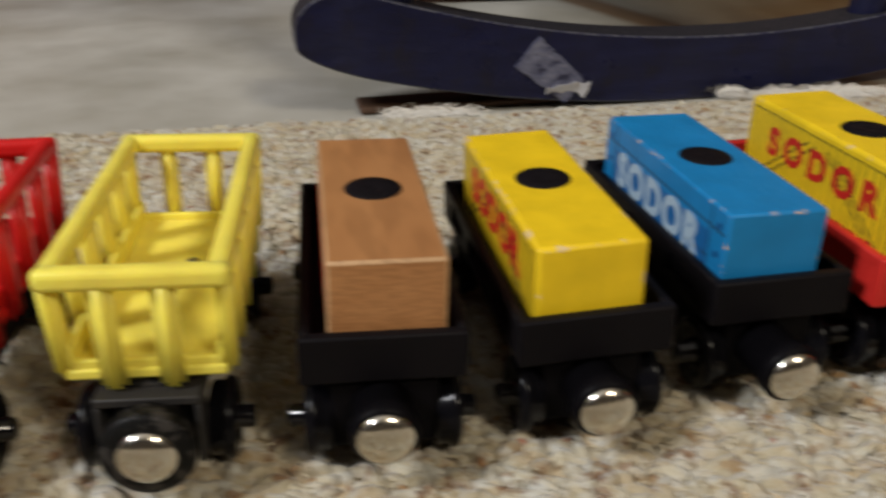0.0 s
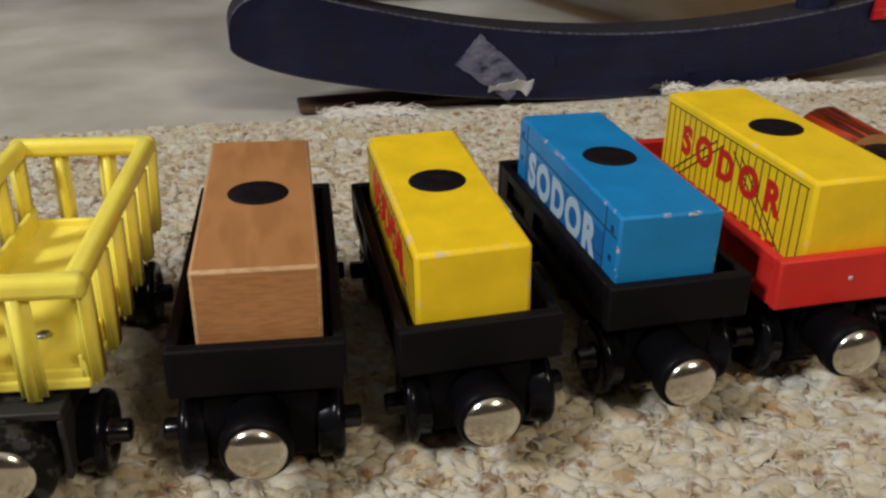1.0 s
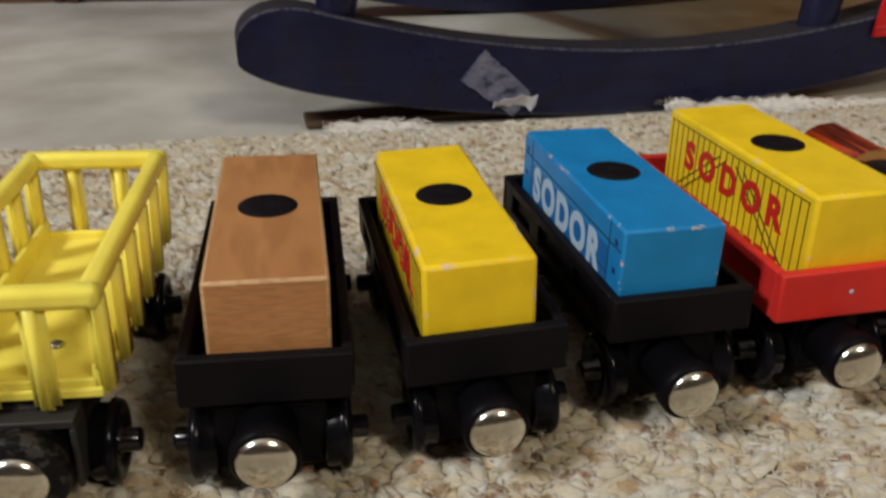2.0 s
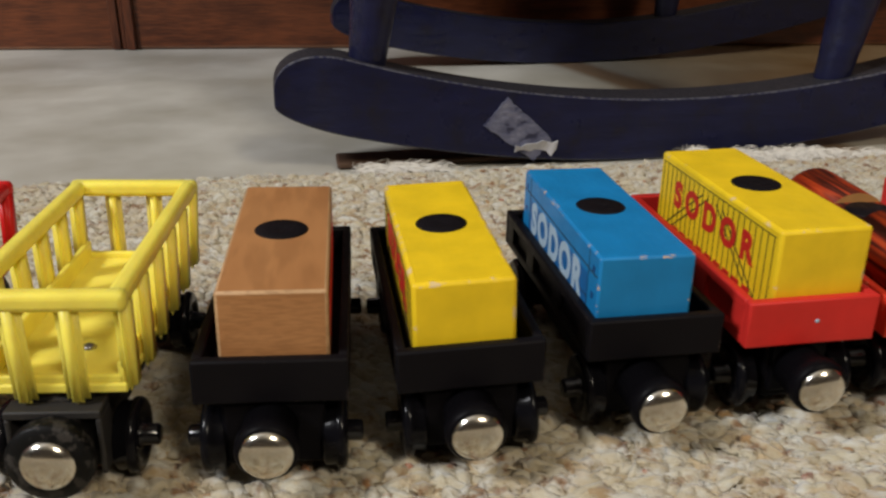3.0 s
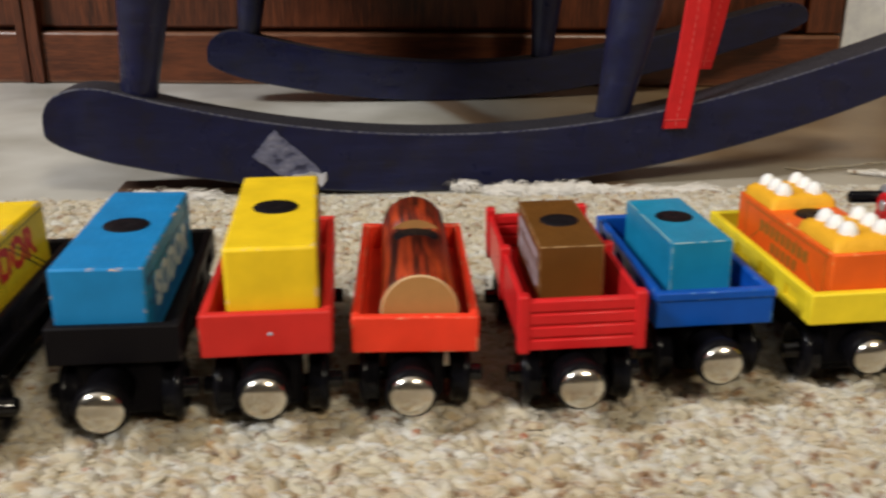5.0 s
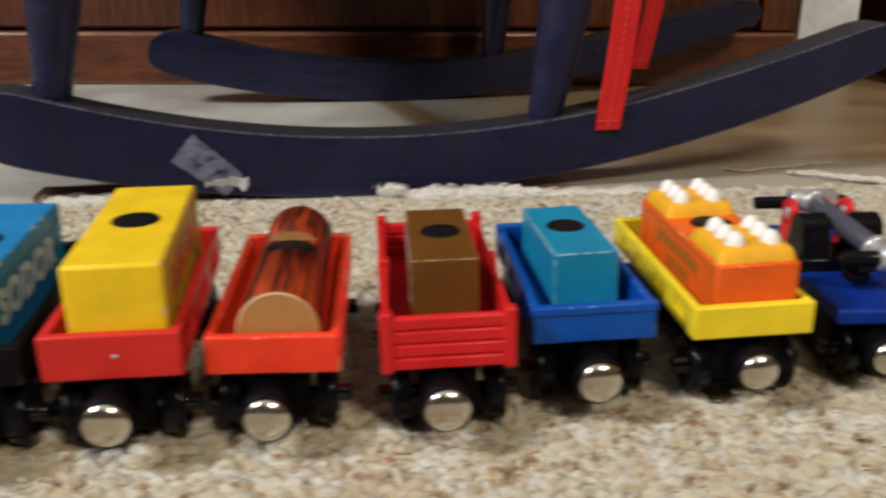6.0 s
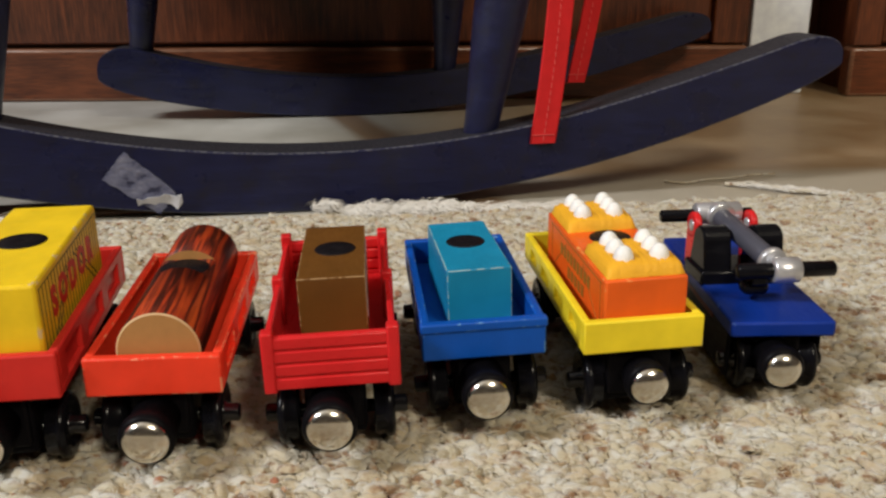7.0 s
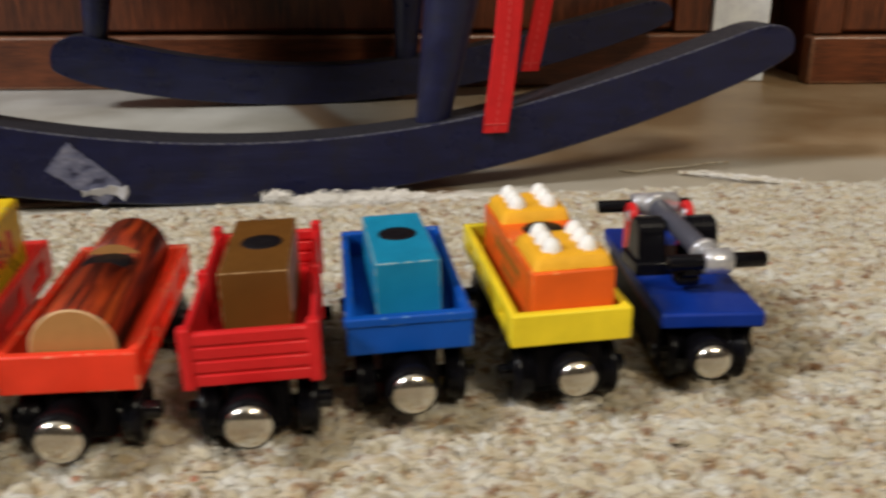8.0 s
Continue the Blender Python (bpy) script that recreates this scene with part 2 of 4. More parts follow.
def concrete():
    """Sealed concrete, grey with tan areas and one brown stain."""
    m, nt, b = material("sealed_concrete")
    tc = nt.nodes.new("ShaderNodeTexCoord")
    big = noise_of(nt, 3.2, 4, 0.6)
    mid = noise_of(nt, 11, 4, 0.6)
    fine = noise_of(nt, 420, 2)
    col = ramp(nt, mid.outputs["Fac"], [(0.34, (0.40, 0.385, 0.325)), (0.46, (0.465, 0.45, 0.395)), (0.54, (0.505, 0.49, 0.435)), (0.66, (0.57, 0.555, 0.50))]).outputs["Color"]
    sep = nt.nodes.new("ShaderNodeSeparateXYZ")
    nt.links.new(tc.outputs["Object"], sep.inputs[0])
    add = nt.nodes.new("ShaderNodeMath")
    add.operation = "MULTIPLY_ADD"
    nt.links.new(big.outputs["Fac"], add.inputs[0])
    add.inputs[1].default_value = 0.30
    nt.links.new(sep.outputs["X"], add.inputs[2])
    tan = ramp(nt, add.outputs[0], [(0.27, (0, 0, 0)), (0.42, (1, 1, 1))])
    away = nt.nodes.new("ShaderNodeVectorMath")     # distance behind the rug's edge
    away.operation = "DOT_PRODUCT"
    nt.links.new(tc.outputs["Object"], away.inputs[0])
    away.inputs[1].default_value = (-0.262, 1.0, 0.0)
    soft = nt.nodes.new("ShaderNodeMath")
    soft.operation = "MULTIPLY_ADD"
    nt.links.new(mid.outputs["Fac"], soft.inputs[0])
    soft.inputs[1].default_value = 0.05
    nt.links.new(away.outputs["Value"], soft.inputs[2])
    behind = ramp(nt, soft.outputs[0], [(0.514, (0, 0, 0)), (0.532, (1, 1, 1))])
    stain = nt.nodes.new("ShaderNodeMath")
    stain.operation = "MULTIPLY"
    nt.links.new(tan.outputs["Color"], stain.inputs[0])
    nt.links.new(behind.outputs["Color"], stain.inputs[1])
    pale = ramp(nt, add.outputs[0], [(0.24, (0, 0, 0)), (0.50, (0.75, 0.75, 0.75))])
    col = mix(nt, pale.outputs["Color"], col, (0.40, 0.335, 0.235))
    col = mix(nt, stain.outputs[0], col, mix(nt, ramp(nt, mid.outputs["Fac"], [(0.35, (0, 0, 0)), (0.65, (1, 1, 1))]).outputs["Color"], (0.27, 0.165, 0.075), (0.42, 0.31, 0.19)))
    line = nt.nodes.new("ShaderNodeVectorMath")     # a straight brown line across the floor
    line.operation = "DOT_PRODUCT"
    nt.links.new(tc.outputs["Object"], line.inputs[0])
    line.inputs[1].default_value = (0.869, 0.494, 0.0)
    worn = ramp(nt, line.outputs["Value"], [(0.447, (0,) * 3), (0.456, (0.85,) * 3), (0.474, (0.85,) * 3), (0.484, (0,) * 3)])
    col = mix(nt, worn.outputs["Color"], col, (0.22, 0.13, 0.065))
    nt.links.new(col, b.inputs["Base Color"])
    r = ramp(nt, mid.outputs["Fac"], [(0.3, (0.34,) * 3), (0.7, (0.5,) * 3)])
    nt.links.new(r.outputs["Color"], b.inputs["Roughness"])
    bump(nt, b, fine.outputs["Fac"], 0.15, 0.0004)
    return m


def yarn(name, stops, rough=0.9):
    """Wool yarn: each tuft takes one tone, with fine fibres along it."""
    m, nt, b = material(name)
    geo = nt.nodes.new("ShaderNodeNewGeometry")
    tone = ramp(nt, geo.outputs["Random Per Island"], stops)
    tone.color_ramp.interpolation = "LINEAR"
    fibre = noise_of(nt, 1500, 4, 0.7, (0.30, 1.0, 1.0))
    patch = noise_of(nt, 16, 3, 0.6)
    fleck = noise_of(nt, 150, 4, 0.60)
    tint = noise_of(nt, 260, 3, 0.6, (0.6, 1.0, 1.0))
    warm = noise_of(nt, 120, 3, 0.6, (0.6, 1.0, 1.0))
    col = mix(nt, ramp(nt, fibre.outputs["Fac"], [(0.34, (0.32,) * 3), (0.56, (0,) * 3)]).outputs["Color"], tone.outputs["Color"], (0.38, 0.30, 0.18))
    col = mix(nt, ramp(nt, tint.outputs["Fac"], [(0.46, (0,) * 3), (0.64, (0.85,) * 3)]).outputs["Color"], col, (0.58, 0.575, 0.53))
    col = mix(nt, ramp(nt, warm.outputs["Fac"], [(0.50, (0,) * 3), (0.66, (0.60,) * 3)]).outputs["Color"], col, (0.42, 0.30, 0.16))
    col = mix(nt, ramp(nt, patch.outputs["Fac"], [(0.45, (0,) * 3), (0.75, (0.30,) * 3)]).outputs["Color"], col, (0.48, 0.36, 0.21))
    col = mix(nt, ramp(nt, fleck.outputs["Fac"], [(0.56, (0,) * 3), (0.66, (0.9,) * 3)]).outputs["Color"], col, (0.21, 0.105, 0.045))
    nt.links.new(col, b.inputs["Base Color"])
    b.inputs["Roughness"].default_value = rough
    b.inputs["Sheen Weight"].default_value = 0.35
    b.inputs["Specular IOR Level"].default_value = 0.15
    bump(nt, b, fibre.outputs["Fac"], 0.6, 0.0006)
    return m


BARK = bark()
CONCRETE = concrete()
RUG_YARN = yarn("berber_yarn", [(0.0, (0.423, 0.368, 0.257)), (0.25, (0.497, 0.446, 0.324)), (0.5, (0.552, 0.511, 0.396)), (0.7, (0.478, 0.423, 0.306)), (0.88, (0.534, 0.492, 0.369)), (0.95, (0.386, 0.313, 0.198)), (1.0, (0.267, 0.175, 0.090))])
FLECK_YARN = yarn("brown_fleck_yarn", [(0.0, (0.36, 0.20, 0.08)), (0.35, (0.20, 0.10, 0.045)), (0.6, (0.44, 0.27, 0.12)), (0.8, (0.34, 0.10, 0.05)), (1.0, (0.10, 0.055, 0.03))])
WHITE_YARN = yarn("white_fringe_yarn", [(0.0, (0.52, 0.47, 0.37)), (1.0, (0.62, 0.57, 0.47))])
FLUFF_WOOL = simple("white_wool_fluff", (0.70, 0.665, 0.60), 0.95)
RUG_BASE = simple("rug_backing", (0.56, 0.45, 0.29), 0.95)
STRIP_BROWN = simple("dark_brown_strip", (0.075, 0.038, 0.020), 0.8)
RIBBON_RED = paint("red_cotton_ribbon", (0.62, 0.016, 0.018), 0.75, grain=0.8)
THREAD = simple("pale_red_thread", (0.70, 0.10, 0.09), 0.8)


def tape_material():
    m, nt, b = material("torn_clear_tape")
    n = noise_of(nt, 170, 3, 0.6, (0.6, 1.0, 1.0))
    col = ramp(nt, n.outputs["Fac"], [(0.40, (0.030, 0.032, 0.065)), (0.47, (0.10, 0.105, 0.165)), (0.62, (0.16, 0.165, 0.23)), (0.75, (0.27, 0.27, 0.33))])
    nt.links.new(col.outputs["Color"], b.inputs["Base Color"])
    b.inputs["Roughness"].default_value = 0.35
    bump(nt, b, n.outputs["Fac"], 0.5, 0.001)
    return m


TAPE = tape_material()
PAPER = simple("torn_white_paper", (0.62, 0.62, 0.66), 0.7)


# ---- mesh helpers ----
def append(bm, other, matrix=None):
    me = bpy.data.meshes.new("tmp")
    if matrix is not None:
        other.transform(matrix)
    other.to_mesh(me)
    bm.from_mesh(me)
    bpy.data.meshes.remove(me)
    other.free()


def rbox(bm, x0, x1, y0, y1, z0, z1, r=0.0005, seg=2, matrix=None, taper=None):
    """A box with rounded edges; the rounded strips take the second material."""
    b = bmesh.new()
    bmesh.ops.create_cube(b, size=1)
    for v in b.verts:
        sx = (v.co.x + 0.5)
        sy = (v.co.y + 0.5)
        sz = (v.co.z + 0.5)
        v.co = (x0 + sx * (x1 - x0), y0 + sy * (y1 - y0), z0 + sz * (z1 - z0))
        if taper and sz < 0.5:
            cx, cy = (x0 + x1) / 2, (y0 + y1) / 2
            v.co.x = cx + (v.co.x - cx) * taper
            v.co.y = cy + (v.co.y - cy) * taper
    if r > 0:
        out = bmesh.ops.bevel(b, geom=b.edges[:], offset=r, segments=seg, affect="EDGES", profile=0.5)
        for f in out["faces"]:
            f.material_index = 1
            f.smooth = True
    append(bm, b, matrix)


def lathe(bm, profile, matrix=None, seg=28, mat=0, sharp=()):
    """Turns (radius, height) pairs about z."""
    b = bmesh.new()
    rings = []
    for r, h in profile:
        if r < 1e-7:
            rings.append([b.verts.new((0, 0, h))])
        else:
            rings.append([b.verts.new((r * math.cos(2 * math.pi * i / seg), r * math.sin(2 * math.pi * i / seg), h)) for i in range(seg)])
    for a, c in zip(rings, rings[1:]):
        for i in range(seg):
            j = (i + 1) % seg
            if len(a) == 1 and len(c) == 1:
                continue
            vs = [a[0], c[j], c[i]] if len(a) == 1 else [a[i], a[j], c[0]] if len(c) == 1 else [a[i], a[j], c[j], c[i]]
            f = b.faces.new(vs)
            f.smooth, f.material_index = True, mat
    for ring, flip in ((rings[0], True), (rings[-1], False)):
        if len(ring) > 1:
            b.faces.new(ring[::-1] if flip else ring).material_index = mat
    bmesh.ops.recalc_face_normals(b, faces=b.faces[:])
    append(bm, b, matrix)


def rod(bm, p, q, r, r2=None, seg=20, cut=0.0004, mat=0):
    """A round bar from p to q with eased ends."""
    p, q = Vector(p), Vector(q)
    r2 = r if r2 is None else r2
    length = (q - p).length
    m = Matrix.Translation(p) @ (q - p).to_track_quat("Z", "Y").to_matrix().to_4x4()
    lathe(bm, [(0, 0), (r - cut, 0), (r, cut), (r2, length - cut), (r2 - cut, length), (0, length)], m, seg, mat)


def extrude(bm, outline, y0, y1, mat=0, r=0.0):
    """A closed outline of (x, z) carried from y0 to y1."""
    b = bmesh.new()
    front = [b.verts.new((x, y0, z)) for x, z in outline]
    back = [b.verts.new((x, y1, z)) for x, z in outline]
    n = len(outline)
    b.faces.new(front).material_index = 1
    b.faces.new(back[::-1]).material_index = 1
    for i in range(n):
        f = b.faces.new([front[i], back[i], back[(i + 1) % n], front[(i + 1) % n]])
        f.material_index = mat
    bmesh.ops.recalc_face_normals(b, faces=b.faces[:])
    append(bm, b)


def mesh_of(name, bm, mats):
    me = bpy.data.meshes.new(name)
    bm.to_mesh(me)
    bm.free()
    for m in mats if isinstance(mats, (list, tuple)) else [mats]:
        me.materials.append(m)
    return me


def part(name, bm, mats, parent=None, label=""):
    ob = new(name, mesh_of(name, bm, mats))
    if parent is not None:
        ob.parent = parent
    if label:
        ob["label"] = label
    return ob


def thing(name, m, label, category, group=""):
    ob = new(name)
    ob.empty_display_size = 0.01
    ob.matrix_world = m
    return tagged(ob, label, category, group)


def quick(name, mats, parent, build, label=""):
    bm = bmesh.new()
    build(bm)
    return part(name, bm, mats, parent, label)


# ---- the room ----
ROW = 18.0


def slab(name, x0, x1, y0, y1, z0, z1, mat, m=None, r=0.0):
    bm = bmesh.new()
    rbox(bm, x0, x1, y0, y1, z0, z1, r)
    ob = new(name, mesh_of(name, bm, [mat, mat]))
    if m is not None:
        ob.matrix_world = m
    return ob


FLOOR_Z = -0.008
tagged(slab("floor", -2.6, 3.0, -3.0, 1.6, FLOOR_Z - 0.05, FLOOR_Z, CONCRETE), "grey and tan sealed concrete floor, mottled", "floor", kind="structure")
# Unseen walls and ceiling close the room; dark paint keeps their bounce low.
tagged(slab("wall_west", -2.7, -2.6, -3.0, 1.6, FLOOR_Z, 2.4, WALL_PAINT), "plain brown painted wall", "wall", kind="structure")
tagged(slab("wall_east", 3.0, 3.1, -3.0, 1.6, FLOOR_Z, 2.4, WALL_PAINT), "plain brown painted wall", "wall", kind="structure")
tagged(slab("wall_south", -2.7, 3.1, -3.1, -3.0, FLOOR_Z, 2.4, WALL_PAINT), "plain brown painted wall", "wall", kind="structure")
tagged(slab("wall_north", -2.7, 3.1, 1.6, 1.7, FLOOR_Z, 2.4, WALL_PAINT), "plain brown painted wall behind the cabinets", "wall", kind="structure")
tagged(slab("ceiling", -2.7, 3.1, -3.1, 1.7, 2.4, 2.5, CEILING_PAINT), "plain white painted ceiling", "ceiling", kind="structure")

WALL_AT = pose(-0.2298, 0.7965, FLOOR_Z, 0, 0, 9.2)


def cabinet(name, x0, x1, stiles, m, rail=0.054, label=""):
    """A panelled wooden cabinet front: bottom rail, stiles and set-back panels."""
    top = 0.75
    ob = thing(name, m, label, "cabinet")
    quick("carcass", [OAK, OAK], ob, lambda bm: rbox(bm, x0 + 0.016, x1, 0.022, 0.40, 0, top, 0.001))
    quick("bottom_rail", [OAK_ALONG, OAK_HIGHLIGHT], ob, lambda bm: rbox(bm, x0, x1, 0, 0.021, 0, rail, 0.0032, 3))
    edges = sorted(stiles)
    for a, b in edges:
        quick("stile", [OAK, OAK], ob, lambda bm: rbox(bm, a, b, 0.001, 0.021, rail + 0.0015, top - 0.002, 0.0015))
    spans = [x0] + [v for pair in edges for v in pair] + [x1]
    for a, b in zip(spans[0::2], spans[1::2]):
        if b - a > 0.01:
            quick("door_panel", [OAK, OAK], ob, lambda bm: rbox(bm, a + 0.001, b - 0.001, 0.007, 0.021, rail + 0.003, top - 0.004, 0.003))
    return ob


front = cabinet("wooden_cabinet", -0.75, 0.685, [(-0.075, -0.062), (0.652, 0.684)], WALL_AT, 0.048, label="brown stained oak cabinet with panelled doors and bottom rail")
for x0, x1, proud in ((-0.0790, -0.0712, 0.0030), (-0.0708, -0.0665, 0.0012), (-0.0661, -0.0575, 0.0042)):
    quick("moulding", [OAK, OAK], front, lambda bm: rbox(bm, x0, x1, -proud, 0.021, 0.0005, 0.748, 0.0010))
cabinet("wooden_cabinet", 0.782, 1.5, [(0.783, 0.809)], WALL_AT, 0.045, "brown stained oak cabinet beside a dark gap")
cabinet("wooden_cabinet", -2.0, -0.752, [(-0.80, -0.753)], WALL_AT, label="brown stained oak cabinet further along the wall")
trim = tagged(slab("trim", 0.694, 0.7490, 0.022, 0.042, 0, 0.75, TRIM_WHITE, WALL_AT, 0.002), "upright white painted board between the cabinets", "trim", kind="structure")

# Board added to darken the gap; unseen cover above it blocks light.
tagged(slab("trim_gap_shade", 0.676, 0.90, 0.12, 0.14, 0, 0.75, OAK, WALL_AT, 0.002), "wooden board added at the back to darken the gap", "trim", kind="structure")
tagged(slab("trim_light_block", 0.6855, 0.7815, 0.0, 0.119, 0.70, 0.72, OAK, WALL_AT, 0.002), "unseen board added over the gap to block light", "trim", kind="structure")

# ---- the rug ----
def rug_edge(x):
    """Where the rug ends, at each x."""
    return 0.391 + 0.262 * (x + 0.154) + 0.004 * noise.noise((x * 22, 0, 3.3)) + 0.003 * noise.noise((x * 70, 1, 3.3))


def rug_base():
    bm = bmesh.new()
    n = 90
    xs = [-1.2 + 2.6 * i / n for i in range(n + 1)]
    rows = []
    for x in xs:
        e = rug_edge(x) - 0.004
        rows.append([bm.verts.new((x, y, z)) for y, z in ((-0.9, FLOOR_Z + 0.0005), (-0.9, -0.0030), (e - 0.036, -0.0030), (e - 0.004, -0.0068), (e, FLOOR_Z + 0.0005))])
    for a, b in zip(rows, rows[1:]):
        for i in range(4):
            bm.faces.new([a[i], b[i], b[i + 1], a[i + 1]])
    bmesh.ops.recalc_face_normals(bm, faces=bm.faces[:])
    return part("rug", bm, RUG_BASE)


rug = tagged(rug_base(), "cream berber loop rug with brown flecks", "rug")


def tuft_shape(u, v):
    """A low dome of yarn: rings of a half ellipsoid."""
    pts = [(0, 0, 1.0)]
    for ring, (rad, h) in enumerate(((0.45, 0.86), (0.85, 0.45), (1.0, -0.35))):
        for k in range(u):
            a = 2 * math.pi * (k + 0.5 * (ring % 2)) / u
            pts.append((rad * math.cos(a), rad * math.sin(a), h))
    faces = [(0, 1 + k, 1 + (k + 1) % u) for k in range(u)]
    for ring in range(v - 1):
        o, p = 1 + ring * u, 1 + (ring + 1) * u
        for k in range(u):
            a, b, c, d = o + k, o + (k + 1) % u, p + (k + 1) % u, p + k
            faces += [(a, d, c), (a, c, b)]
    return np.array(pts), np.array(faces)


def tufts(name, p, mat, label, rng, wide, high, drop):
    """Overlapping wool loops at the rows (x, y, size) of p."""
    shape, faces = tuft_shape(8, 3)
    n = len(p)
    ang = rng.normal(-0.20, 0.50, n)
    size = p[:, 2] * rng.uniform(0.75, 1.3, n)
    half, side = size * rng.uniform(0.62, 1.0, n), size * rng.uniform(wide[0], wide[1], n)
    s = shape[None] * np.stack([half, side, size * rng.uniform(high[0], high[1], n)], 1)[:, None]
    s[:, :, 1] += 0.25 * s[:, :, 0] ** 2 / half[:, None] * rng.choice([-1.0, 1.0], n)[:, None]
    s = s + rng.normal(0, 0.00010, s.shape)
    lean = np.stack([rng.normal(0, 0.22, n), rng.normal(0.08, 0.20, n)], 1)
    s[:, :, 2] += s[:, :, 0] * lean[:, :1] + s[:, :, 1] * lean[:, 1:]
    c, d = np.cos(ang)[:, None], np.sin(ang)[:, None]
    x = s[:, :, 0] * c - s[:, :, 1] * d + p[:, :1]
    y = s[:, :, 0] * d + s[:, :, 1] * c + p[:, 1:2]
    z = s[:, :, 2] - drop + rng.normal(0.0, 0.0003, n)[:, None] - sink(p)[:, None]
    verts = np.stack([x, y, z], 2).reshape(-1, 3)
    fs = (faces[None] + (np.arange(n) * len(shape))[:, None, None]).reshape(-1, 3)
    me = bpy.data.meshes.new(name)
    me.vertices.add(len(verts))
    me.vertices.foreach_set("co", verts.ravel())
    me.loops.add(fs.size)
    me.loops.foreach_set("vertex_index", fs.ravel())
    me.polygons.add(len(fs))
    me.polygons.foreach_set("loop_start", np.arange(0, fs.size, 3))
    me.polygons.foreach_set("use_smooth", np.ones(len(fs), dtype=bool))
    me.update(calc_edges=True)
    me.materials.append(mat)
    ob = new(name, me)
    ob.parent = rug
    return tagged(ob, label, kind="stuff")


def sink(p):
    """How far the pile is trodden down towards the rug's edge."""
    edge = np.array([rug_edge(x) for x in p[:, 0]])
    f = np.clip(1.0 - (edge - p[:, 1]) / 0.036, 0.0, 1.0)
    return 0.0040 * f * f * (3 - 2 * f)


def on_rug(p, rng):
    edge = np.array([rug_edge(x) for x in p[:, 0]])
    return p[p[:, 1] < edge + rng.normal(0, 0.0012, len(p))]


def fibres(name, p, z, ang, bend, size, width, arch, mat, rng):
    """Thin bent ribbons of wool in one mesh, from the starts p."""
    n, k = len(p), 5
    f = np.linspace(0, 1, k)[None]
    a = ang[:, None] + bend[:, None] * f
    x = p[:, :1] + np.cumsum(np.cos(a), 1) * size[:, None] / k
    y = p[:, 1:] + np.cumsum(np.sin(a), 1) * size[:, None] / k
    z = z[:, None] + (arch * rng.random(n)[:, None]) * np.sin(math.pi * f)
    w = width[:, None] * (1.0 - 0.8 * np.abs(2 * f - 1) ** 2)
    lo = np.stack([x + w * np.sin(a), y - w * np.cos(a), z - w * 0.8], 2)
    hi = np.stack([x - w * np.sin(a), y + w * np.cos(a), z + w * 0.8], 2)
    verts = np.stack([lo, hi], 2).reshape(-1, 3)
    quad = np.array([(2 * i, 2 * i + 2, 2 * i + 3, 2 * i + 1) for i in range(k - 1)])
    fs = (quad[None] + (np.arange(n) * 2 * k)[:, None, None]).reshape(-1, 4)
    me = bpy.data.meshes.new(name)
    me.vertices.add(len(verts))
    me.vertices.foreach_set("co", verts.ravel())
    me.loops.add(fs.size)
    me.loops.foreach_set("vertex_index", fs.ravel())
    me.polygons.add(len(fs))
    me.polygons.foreach_set("loop_start", np.arange(0, fs.size, 4))
    me.update(calc_edges=True)
    me.materials.append(mat)
    return new(name, me)


def fuzz(rng):
    """Loose wool fibres lying over the loops."""
    count = 90000
    p = on_rug(np.stack([rng.uniform(-0.30, 0.58, count), rng.uniform(0.09, 0.56, count)], 1), rng)
    n = len(p)
    ob = fibres("fuzz", p, -0.0016 + rng.uniform(-0.0006, 0.0008, n) - sink(p), rng.normal(-0.2, 0.9, n), rng.normal(0, 0.7, n), rng.uniform(0.0015, 0.0048, n), rng.uniform(0.00007, 0.00020, n), 0.0010, RUG_YARN, rng)
    ob.parent = rug
    return tagged(ob, "loose cream wool fibres on the loops", kind="stuff")


def fluff(x0, y0, x1, y1, count, thick, high, z, seed, label):
    """A teased-out hank of yarn: a bundle of fine fibres along a line."""
    rng = np.random.default_rng(seed)
    f = rng.beta(1.2, 1.2, count)
    swell = 0.55 + 0.45 * np.sin(f * 17 + seed) * np.sin(f * 5)
    p = np.stack([x0 + (x1 - x0) * f, y0 + (y1 - y0) * f], 1) + rng.normal(0, thick * 0.5, (count, 2)) * swell[:, None]
    ang = math.atan2(y1 - y0, x1 - x0) + rng.normal(0, 0.45, count)
    ob = fibres("loose_yarn", p, z + rng.uniform(0, high, count) * swell, ang, rng.normal(0, 1.1, count), rng.uniform(0.006, 0.014, count), rng.uniform(0.00008, 0.00022, count), high * 0.7, FLUFF_WOOL, rng)
    return tagged(ob, label, "yarn")


